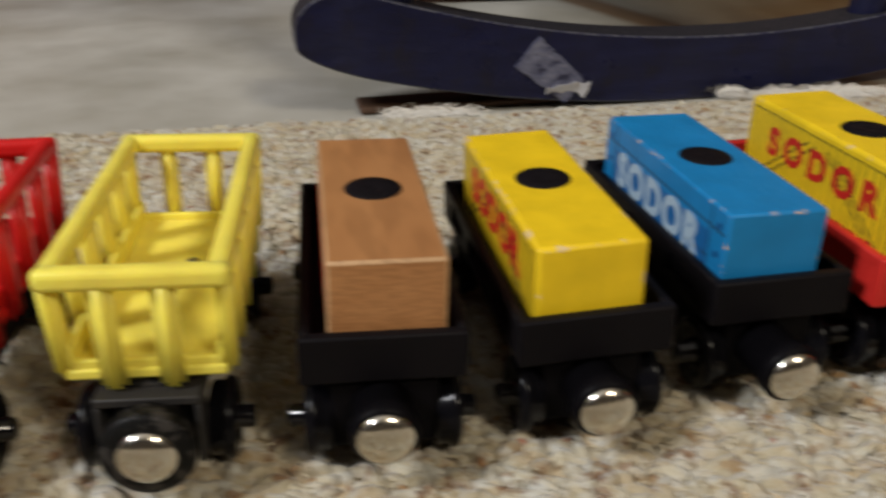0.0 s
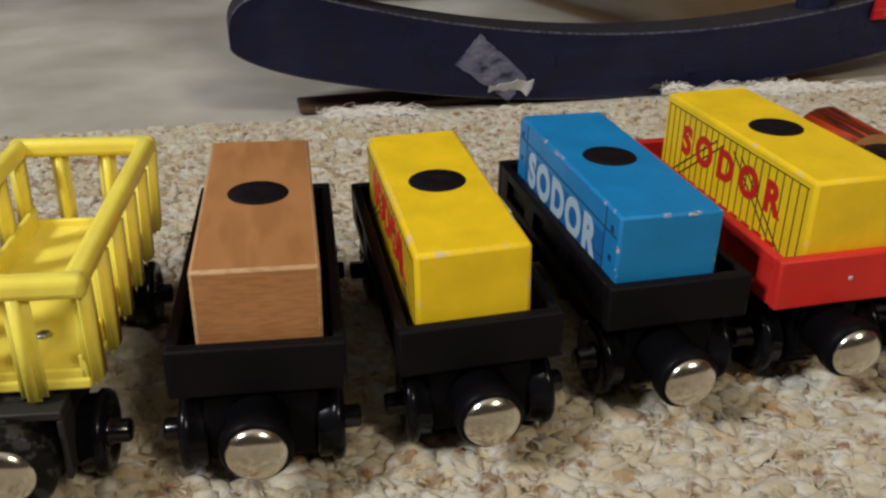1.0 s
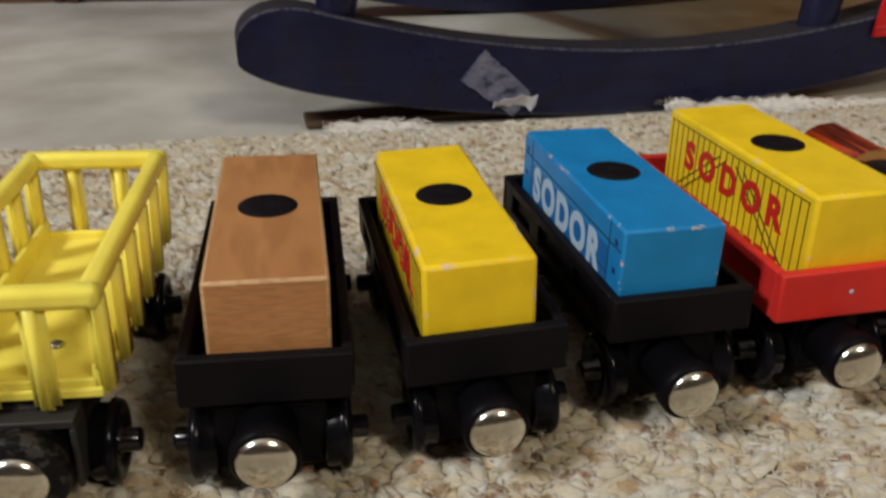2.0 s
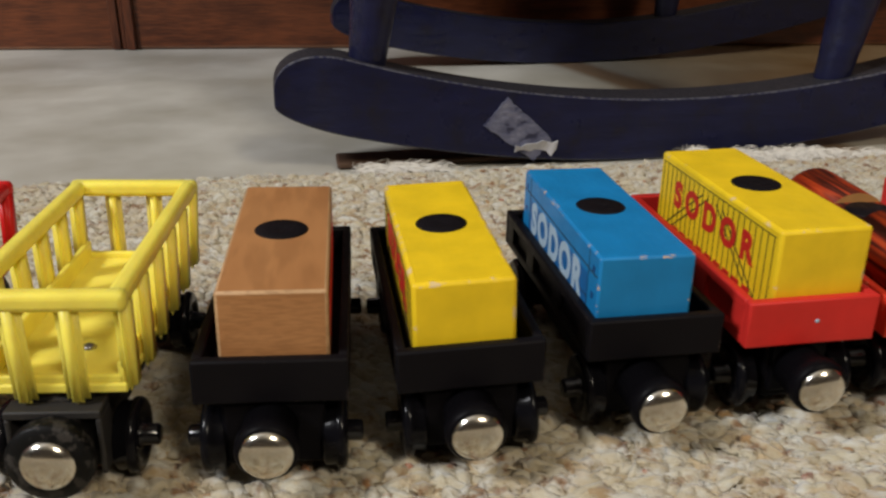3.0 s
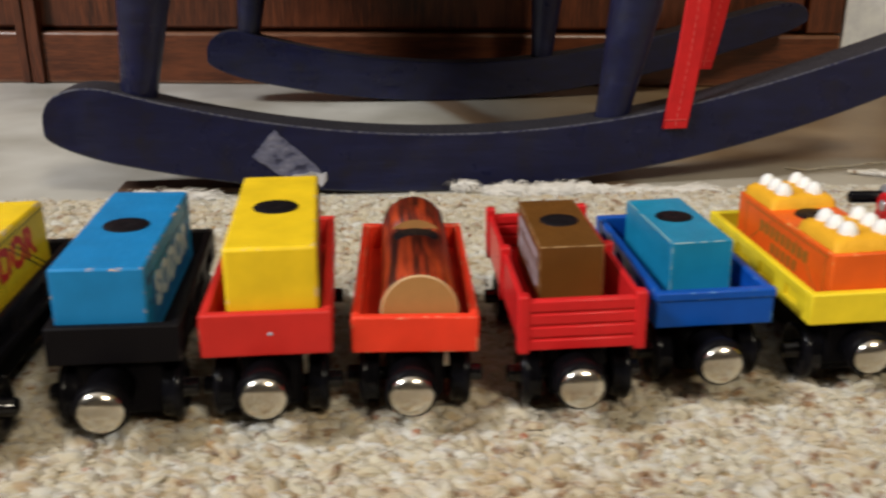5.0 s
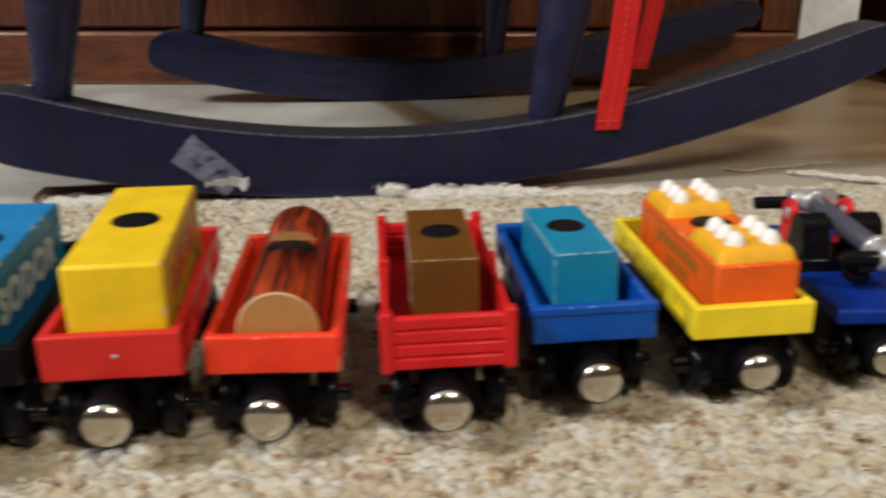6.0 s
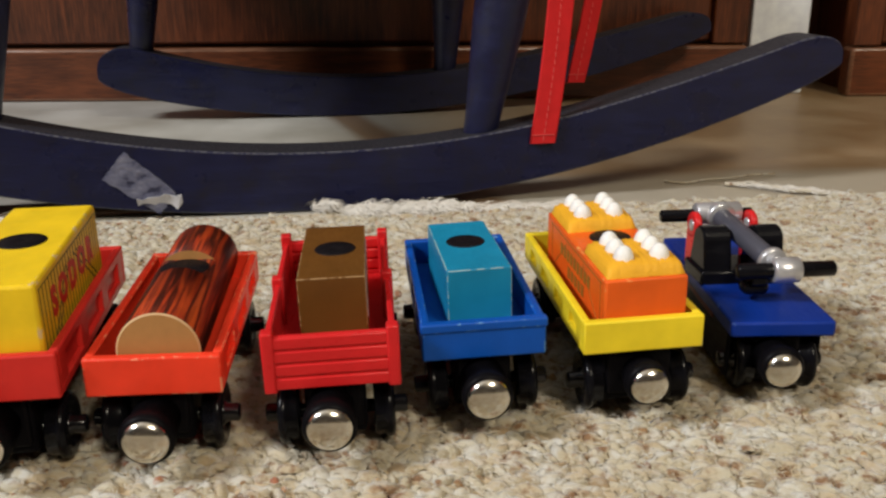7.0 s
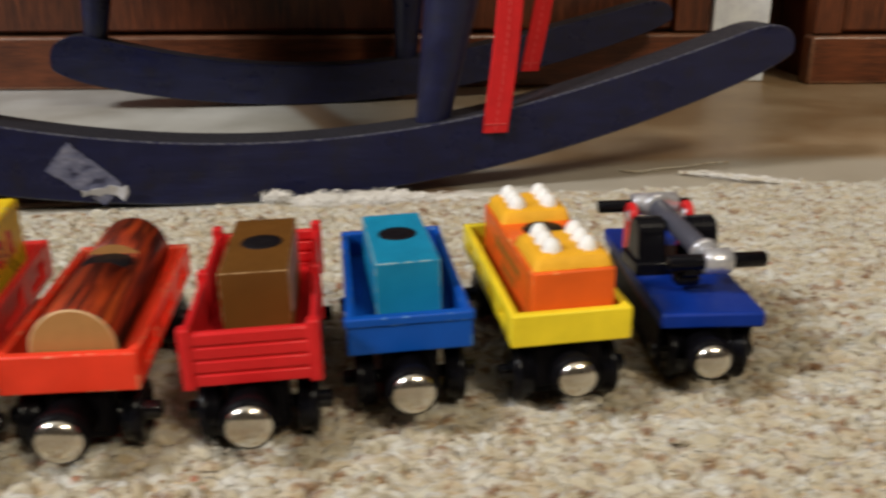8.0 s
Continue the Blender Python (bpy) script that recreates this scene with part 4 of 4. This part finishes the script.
def crate_floor(car, mats, length, w, low, sx, sy):
    plate = quick("floor_plate", mats, car, lambda bm: rbox(bm, -w + sx, w - sx, sy, length - sy, low - 0.001, low + 0.0012, 0.0005))
    for y in (sy + 0.0006, length - sy - 0.0022):
        quick("end_lip", mats, plate, lambda bm: rbox(bm, -w + sx + 0.0005, w - sx - 0.0005, y, y + 0.0016, low, low + 0.0030, 0.0005))
    for s in (-1, 1):
        a, b = sorted((s * (w - sx - 0.0003), s * (w - sx - 0.0019)))
        quick("side_lip", mats, plate, lambda bm: rbox(bm, a, b, sy + 0.0006, length - sy - 0.0006, low, low + 0.0060, 0.0005))


def crate_slat(bm, x0, y0, x1, y1, wx, wy, z0, z1):
    """A slanting rounded slat from its foot to the rim."""
    b = bmesh.new()
    bmesh.ops.create_cube(b, size=1)
    for v in b.verts:
        up = v.co.z > 0
        cx, cy = (x1, y1) if up else (x0, y0)
        v.co = (cx + v.co.x * wx, cy + v.co.y * wy, z1 if up else z0)
    bmesh.ops.bevel(b, geom=b.edges[:], offset=0.0014, segments=4, affect="EDGES")
    for f in b.faces:
        f.smooth = True
    append(bm, b)


def crate_car(key, mat, label):
    """A moulded crate car: a thick rim on slanting slats, open at the top."""
    car = thing("toy_crate_car", at(key), label, "toy train car", "row of toy railway cars")
    length, w, top, low, sx, sy = 0.0787, 0.0168, 0.0476, 0.0245, 0.0020, 0.0030
    mats = [mat, mat]
    quick("rim", mats, car, lambda bm: crate_rim(bm, length, w, top))
    crate_floor(car, mats, length, w, low, sx, sy)
    for x in (-0.0062, 0.0050):
        quick("slat", mats, car, lambda bm: crate_slat(bm, x * 0.95, sy, x, 0.0016, 0.0048, 0.0030, low - 0.0035, top - 0.002))
        quick("slat", mats, car, lambda bm: crate_slat(bm, x * 0.95, length - sy, x, length - 0.0016, 0.0044, 0.0028, low - 0.0030, top - 0.002))
    n = 6
    for s in (-1, 1):
        for k in range(n):
            y = 0.0034 + k * (length - 0.0068) / (n - 1)
            quick("slat", mats, car, lambda bm: crate_slat(bm, s * (w - sx + 0.0003), sy + y * (length - 2 * sy) / length, s * (w - 0.0012), y, 0.0030, 0.0064, low - 0.0012 - 0.0016 * (0 < k < n - 1), top - 0.002))
    for y in (0.0195, 0.0482):
        quick("rivet", [STEEL], car, lambda bm: lathe(bm, [(0, 0.0252), (0.0016, 0.0252), (0.0014, 0.0262), (0.0007, 0.0266), (0, 0.0262)], Matrix.Translation((0.0023, y, 0)), 14), "dark steel rivet")
    running_gear(car, key, length, 0.0230, True)
    return car


crate_car("red_crate", PLASTIC_CRATE_RED, "red plastic toy crate car with slatted open sides")
crate_car("yellow_crate", PLASTIC_YELLOW, "yellow plastic toy crate car with slatted open sides")

# ---- the loads ----
def letters(parent, word, size, m, mat, name="lettering", stretch=1.0, spacing=1.12, bold=0.045):
    cu = bpy.data.curves.new(name, "FONT")
    cu.body, cu.size, cu.align_x, cu.align_y = word, size, "CENTER", "CENTER"
    cu.extrude, cu.offset, cu.space_character = 0.00008, size * bold, spacing
    tmp = new(name, cu)
    me = bpy.data.meshes.new_from_object(tmp.evaluated_get(bpy.context.evaluated_depsgraph_get()))
    bpy.data.objects.remove(tmp)
    me.materials.clear()
    me.materials.append(mat)
    ob = new(name, me)
    ob.parent = parent
    ob.matrix_basis = m @ Matrix.Diagonal((stretch, 1, 1, 1))
    return ob


def side_pose(s, w, y, z):
    """A flat mark on the left (-1) or right (1) side of a block, read from outside."""
    return Matrix.Translation((s * (w / 2 + 0.00006), y, z)) @ (pose(0, 0, 0, 90, 0, -90) if s < 0 else pose(0, 0, 0, 90, 0, 90))


def bars(parent, rects, s, w, mat, name="side_print", lift=0.00004):
    """Thin printed strokes on a side: (y, z, length, thickness, angle)."""
    bm = bmesh.new()
    for y, z, length, thick, ang in rects:
        m = Matrix.Translation((s * (w / 2 + lift), y, z)) @ Matrix.Rotation(radians(ang), 4, "X")
        rbox(bm, -0.00006, 0.00006, -length / 2, length / 2, -thick / 2, thick / 2, 0, matrix=m)
    return tagged(part(name, bm, mat, parent), kind="stuff")


def cargo(name, key, mats, w, length, y, top, label, x=0.0, turn=0.0, bottom=0.0228, disc=(0.0, 0.5), r=0.0007, disc_r=0.0064):
    """A wooden cargo block whose origin is the middle of the front, at its foot."""
    bm = bmesh.new()
    h = top - bottom
    rbox(bm, -w / 2, w / 2, 0, length, 0, h, r)
    ob = new(name, mesh_of(name, bm, mats))
    ob.matrix_world = at(key, x, y, bottom, turn)
    tagged(ob, label, "toy cargo block", "cargo blocks")
    quick("magnet_disc", [DISC_BLACK], ob, lambda b: lathe(b, [(0, h - 0.001), (disc_r, h - 0.001), (disc_r, h + 0.0001), (disc_r - 0.0002, h + 0.0003), (0.0012, h + 0.0003), (0.0008, h + 0.00015), (0, h + 0.00012)], Matrix.Translation((disc[0], disc[1] * length, 0)), 40), "flat black magnetic disc")
    return ob


TOP = 0.0449
beech = cargo("cargo_block", "beech", BEECH, 0.0232, 0.0685, 0.0028, 0.0456, "bare beech wood cargo block with dark red side print", 0.0008, 0.8, bottom=0.0233, disc=(0, 0.51))

for s in (-1, 1):
    bars(beech, [(0.0343, 0.0110, 0.062, 0.0172, 0)], s, 0.0232, INK_BRICK, "side_panel_print", 0.00001)
    bars(beech, [(0.0095 + 0.0083 * k, 0.0122, 0.0054, 0.0086, 0) for k in range(7)], s, 0.0232, INK_RED, "side_print", 0.00008)


def crate_print(ob, w, h, length, ink):
    """Plank lines and braces printed on the sides of a crate block."""
    for s in (-1, 1):
        rects = [(length / 2, h - 0.0022, length - 0.004, 0.00025, 0)]
        n = 22
        for k in range(n + 1):
            y = 0.0025 + k * (length - 0.005) / n
            z0 = 0.0015
            rects.append((y, (z0 + h - 0.0022) / 2, h - 0.0022 - z0, 0.00030, 90))
        for a, b, up in ((0.004, 0.030, 1), (0.034, 0.062, -1)):
            for o in (0, 0.0034):
                zc, l = h / 2 - 0.0005, math.hypot(b - a, h - 0.005)
                rects.append(((a + b) / 2 + o, zc, l * 0.86, 0.00042, up * math.degrees(math.atan2(h - 0.005, b - a))))
        bars(ob, rects, s, w, ink)


yellow = cargo("cargo_block", "yellow", CARGO_YELLOW, 0.0229, 0.0682, 0.0027, TOP, "yellow painted wooden crate block with red lettering, chipped edges", -0.0010, -0.2, disc=(0, 0.51), r=0.0010)
crate_print(yellow, 0.0229, TOP - 0.0228, 0.069, INK_BLACK)
for s in (-1, 1):
    letters(yellow, "SODOR", 0.0118, side_pose(s, 0.0229, 0.0345, 0.0135), INK_RED, stretch=1.0)

blue = cargo("cargo_block", "blue", CARGO_BLUE, 0.0229, 0.0682, 0.0027, TOP, "bright blue painted wooden crate block with white lettering", -0.0030, -1.4, disc=(0, 0.5))
for s in (-1, 1):
    h = TOP - 0.0228
    # Darker blue panel paints the shade on the block's side.
    bars(blue, [(0.034, 0.0088, 0.054, 0.0130, 0)], s, 0.0229, SIDE_SHADE_BLUE, "side_panel_print", 0.00001)
    bars(blue, [(0.034, h - 0.0052, 0.066, 0.0003, 0), (0.0072, h / 2, h - 0.001, 0.0003, 90), (0.0608, h / 2, h - 0.001, 0.0003, 90), (0.012, 0.0095, 0.010, 0.0003, 0)], s, 0.0229, INK_BLACK)
    bars(blue, [(0.0036, h - 0.004, 0.0014, 0.0014, 0), (0.0036, 0.0115, 0.0014, 0.0014, 0), (0.0036, 0.004, 0.0014, 0.0014, 45), (0.0645, h - 0.004, 0.0014, 0.0014, 0), (0.0645, 0.0115, 0.0014, 0.0014, 0)], s, 0.0229, INK_BLUE, "side_print", 0.00006)
    letters(blue, "SODOR", 0.0120, side_pose(s, 0.0229, 0.0350, 0.0106), INK_WHITE, stretch=1.0, spacing=1.20, bold=0.05)

tall = cargo("cargo_block", "yellow_red", CARGO_YELLOW, 0.0233, 0.0670, 0.0030, 0.0496, "yellow painted wooden crate block with red lettering", 0.0018, 1.2, bottom=0.0237, disc=(0, 0.50), r=0.0010)
crate_print(tall, 0.0233, 0.0496 - 0.0237, 0.067, INK_BLACK)
for s in (-1, 1):
    letters(tall, "SODOR", 0.0100, side_pose(s, 0.0233, 0.0335, 0.0162), INK_RED, stretch=1.0, spacing=1.52, bold=0.05)
    bars(tall, [(0.012 + 0.0052 * k, 0.0058, 0.0036, 0.0022, 0) for k in range(9)], s, 0.0233, INK_RED, "side_print", 0.0001)

brown = cargo("cargo_block", "brown", CARGO_BROWN, 0.0178, 0.0440, 0.0178, 0.0423, "small brown painted wooden cargo block with pale side print", 0.0005, -0.7, bottom=0.0222, disc=(0.0005, 0.52), r=0.00024, disc_r=0.0058)
for s in (-1, 1):
    bars(brown, [(0.0215, 0.0120, 0.036, 0.0100, 0)], s, 0.0180, INK_LILAC, "side_panel_print", 0.00001)
    bars(brown, [(0.006 + 0.0042 * k, 0.0135, 0.0026, 0.0042, 0) for k in range(8)] + [(0.008 + 0.0042 * k, 0.0090, 0.003, 0.0022, 0) for k in range(7)], s, 0.0180, CARGO_BROWN[0], "side_print", 0.00008)

teal = cargo("cargo_block", "teal", CARGO_TEAL, 0.0181, 0.0440, 0.0160, 0.0393, "small teal painted wooden cargo block with pale side print", 0.0012, 2.1, bottom=0.0226, disc=(0, 0.55), r=0.00024, disc_r=0.0058)
for s in (-1, 1):
    bars(teal, [(0.006 + 0.0036 * k, 0.0115, 0.0024, 0.0050, 0) for k in range(9)] + [(0.008 + 0.0046 * k, 0.0062, 0.0034, 0.0018, 0) for k in range(7)], s, 0.0176, INK_PALE_BLUE, "side_print", 0.00008)


def log():
    """A printed log, flat below, with a saddle cut that holds a black disc."""
    R, cz = 0.0102, 0.0098
    n = 48
    bm = bmesh.new()
    rings = []
    for y, hi in ((0, 1), (0.0312, 1), (0.03122, cz + 0.0074), (0.0452, cz + 0.0074), (0.04522, 1), (0.0700, 1)):
        rings.append([bm.verts.new((R * math.cos(2 * math.pi * k / n), y, min(max(cz + R * math.sin(2 * math.pi * k / n), 0.0025), hi))) for k in range(n)])
    for a, b in zip(rings, rings[1:]):
        cut = abs(a[0].co.y - b[0].co.y) < 0.0001
        for k in range(n):
            f = bm.faces.new([a[k], a[(k + 1) % n], b[(k + 1) % n], b[k]])
            f.material_index, f.smooth = (1 if cut else 0), not cut
    for ring, out in ((rings[0], -0.0003), (rings[-1], 0.0003)):
        mid = sum((v.co for v in ring), Vector()) / n
        inner = [bm.verts.new(v.co + (mid - v.co) * 0.045 + Vector((0, out, 0))) for v in ring]
        for k in range(n):
            f = bm.faces.new([ring[k], ring[(k + 1) % n], inner[(k + 1) % n], inner[k]])
            f.material_index, f.smooth = 2, False
        bm.faces.new(inner).material_index = 1
    bmesh.ops.recalc_face_normals(bm, faces=bm.faces[:])
    ob = new("toy_log", mesh_of("toy_log", bm, [BARK, LOG_END, LOG_RIM]))
    ob.matrix_world = at("log", 0.0012, 0.0036, 0.0227 - 0.0025, 0.5)
    tagged(ob, "toy log with printed reddish bark and tan ends", "toy log")
    quick("magnet_disc", [DISC_BLACK], ob, lambda b: lathe(b, [(0, cz + 0.0064), (0.0068, cz + 0.0064), (0.0068, cz + 0.0075), (0.0066, cz + 0.0077), (0, cz + 0.0077)], Matrix.Translation((0, 0.0382, 0)), 36), "flat black magnetic disc")
    return ob


log()

crate = cargo("egg_crate", "eggs", CARGO_ORANGE, 0.0228, 0.0625, 0.0030, 0.0407, "orange wooden crate block holding straw trays of white eggs", 0.0011, 0.8, bottom=0.0234, disc=(0.0005, 0.54), disc_r=0.0062)
crate["category"] = "egg crate"
for s in (-1, 1):
    h = 0.0173
    bars(crate, [(0.030, h - 0.0018, 0.054, 0.0003, 0), (0.030, 0.0024, 0.054, 0.0003, 0), (0.004, h / 2, h - 0.003, 0.0003, 90), (0.056, h / 2, h - 0.003, 0.0003, 90), (0.014, h / 2, 0.018, 0.0003, 38), (0.046, h / 2, 0.018, 0.0003, -38)], s, 0.0228, INK_MUD)
    bars(crate, [(0.015 + 0.0036 * k, 0.0112, 0.0024, 0.0036, 0) for k in range(9)] + [(0.021 + 0.0036 * k, 0.0062, 0.0024, 0.0034, 0) for k in range(5)], s, 0.0228, INK_MUD, "side_print", 0.00008)


def straw_tray(bm, length):
    rng = random.Random(3)
    nx, ny = 26, 26
    w = 0.0216
    grid = []
    for j in range(ny + 1):
        row = []
        for i in range(nx + 1):
            u, v = 2 * i / nx - 1, 2 * j / ny - 1
            edge = (1 - abs(u) ** 7) * (1 - abs(v) ** 7)
            z = 0.0040 * edge ** 0.35 + 0.00028 * math.sin(i * 2.4 + rng.uniform(-0.5, 0.5)) * (edge > 0.02) + rng.uniform(0, 0.00022)
            row.append(bm.verts.new((u * w / 2, (v + 1) * length / 2, max(0, z) + 0.0172)))
        grid.append(row)
    for a, b in zip(grid, grid[1:]):
        for i in range(nx):
            bm.faces.new([a[i], a[i + 1], b[i + 1], b[i]]).smooth = True


egg_profile = [(0, -0.0018), (0.0019, -0.0013)] + [(0.0028 * math.cos(a * math.pi / 16), 0.0040 * math.sin(a * math.pi / 16)) for a in range(0, 8)] + [(0, 0.0040)]
eb = bmesh.new()
lathe(eb, egg_profile, None, 18)
EGG = mesh_of("egg", eb, EGG_WHITE)
for y0, length in ((0.0010, 0.0225), (0.0400, 0.0215)):
    tray = quick("straw_tray", [STRAW], crate, lambda bm: straw_tray(bm, length), "bumpy yellow straw tray")
    tray.location = (0.0002, y0, 0)
    for ex in (-0.0050, 0.0050):
        for k in range(3):
            e = new("egg", EGG)
            e.parent = tray
            e.location = (ex + random.uniform(-0.0002, 0.0002), length * (0.24 + 0.27 * k), 0.0206)

# ---- the flat car with the toy crane arm ----
crane_car = thing("toy_crane_car", at("crane"), "dark blue wooden toy flat car with a grey crane arm", "toy train car", "row of toy railway cars")
quick("deck", DECK_BLUE, crane_car, lambda bm: rbox(bm, -0.0147, 0.0147, 0, 0.078, 0.0190, 0.0237, 0.0009))
quick("side_stripe", [DARK_RED, DARK_RED], crane_car, lambda bm: rbox(bm, -0.0138, 0.0138, 0.020, 0.062, 0.0165, 0.0189, 0.0004), "dark red wooden underframe")
for s in (-1, 1):
    quick("side_frame", [MATT_BLACK] * 2, crane_car, lambda bm: rbox(bm, min(s * 0.0124, s * 0.0136), max(s * 0.0124, s * 0.0136), 0.0060, 0.0720, 0.0040, 0.0192, 0.0005))
running_gear(crane_car, "crane", 0.078, 0.0186, wide=True, axle_y=0.0090, track=0.0094)


def cheek(bm, x0, x1, y):
    """An upright with a rounded top."""
    n = 12
    r = 0.0048
    prof = [(-r - 0.0030, 0.0), (r + 0.0030, 0.0)] + [(r * math.cos(math.pi * k / n), 0.0126 + r * math.sin(math.pi * k / n)) for k in range(n + 1)]
    b = bmesh.new()
    a = [b.verts.new((x0, y + p, 0.0216 + z)) for p, z in prof]
    c = [b.verts.new((x1, y + p, 0.0216 + z)) for p, z in prof]
    b.faces.new(a), b.faces.new(c[::-1])
    for i in range(len(prof)):
        j = (i + 1) % len(prof)
        b.faces.new([a[i], c[i], c[j], a[j]])
    bmesh.ops.recalc_face_normals(b, faces=b.faces[:])
    out = bmesh.ops.bevel(b, geom=[e for e in b.edges if len(e.link_faces) == 2 and e.calc_face_angle(0) > 0.8], offset=0.0006, segments=2, affect="EDGES")
    for f in out["faces"]:
        f.smooth = True
    append(bm, b)


def ring(bm, x, y, z):
    m = Matrix.Translation((x, y, z)) @ SIDE
    lathe(bm, [(0.0022, -0.0011), (0.0040, -0.0011), (0.0044, -0.0007), (0.0044, 0.0007), (0.0040, 0.0011), (0.0022, 0.0011), (0.0022, -0.0011)], m, 24)
    rbox(bm, x - 0.0011, x + 0.0011, y - 0.0042, y + 0.0044, 0.0216, z - 0.0022, 0.0006)


crane = thing("toy_crane", at("crane", -0.0006, 0.0015, 0.0016, 4.0), "grey, black and red plastic toy crane arm", "toy crane")
quick("upright", [PLASTIC_BLACK], crane, lambda bm: cheek(bm, -0.0114, -0.0026, 0.0365))
quick("upright", [PLASTIC_BLACK], crane, lambda bm: cheek(bm, 0.0050, 0.0136, 0.0355))
quick("base", [PLASTIC_BLACK] * 2, crane, lambda bm: rbox(bm, -0.0124, 0.0128, 0.0290, 0.0450, 0.0215, 0.0262, 0.0008))
quick("arm", [PLASTIC_GREY], crane, lambda bm: rod(bm, (0.0006, 0.0500, 0.0375), (0.0036, 0.0165, 0.0335), 0.0032, 0.0031, 28))
quick("collar", [SILVER], crane, lambda bm: rod(bm, (0.0035, 0.0180, 0.0337), (0.0037, 0.0158, 0.0334), 0.0043, seg=28), "silver collar")
quick("collar", [SILVER], crane, lambda bm: rod(bm, (0.0004, 0.0520, 0.0378), (0.0007, 0.0490, 0.0374), 0.0048, seg=28), "silver collar")
quick("front_drum", [SILVER], crane, lambda bm: rod(bm, (0.0014, 0.0120, 0.0325), (0.0096, 0.0120, 0.0325), 0.0038, seg=28, cut=0.0006), "silver drum")
quick("front_bar", [PLASTIC_BLACK], crane, lambda bm: rod(bm, (-0.0090, 0.0120, 0.0325), (0.0202, 0.0120, 0.0325), 0.0023, seg=20))
quick("hook", [PLASTIC_BLACK] * 2, crane, lambda bm: (rbox(bm, -0.0062, 0.0018, 0.0118, 0.0178, 0.0246, 0.0292, 0.0020, 3), rbox(bm, -0.0046, 0.0004, 0.0108, 0.0136, 0.0280, 0.0320, 0.0008)), "black hook")
quick("rear_drum", [SILVER], crane, lambda bm: rod(bm, (-0.0070, 0.0530, 0.0380), (0.0080, 0.0530, 0.0380), 0.0036, seg=24), "silver drum")
quick("rear_bar", [PLASTIC_BLACK], crane, lambda bm: rod(bm, (-0.0180, 0.0545, 0.0370), (0.0130, 0.0545, 0.0370), 0.0021, seg=20))
for x in (-0.0088, 0.0096):
    quick("clip", [PLASTIC_RED] * 2, crane, lambda bm: ring(bm, x, 0.0475, 0.0358), "red plastic clip")
    quick("clip_pin", [SILVER], crane, lambda bm: rod(bm, (x - 0.0014, 0.0475, 0.0358), (x + 0.0014, 0.0475, 0.0358), 0.0021, seg=16), "silver pin")
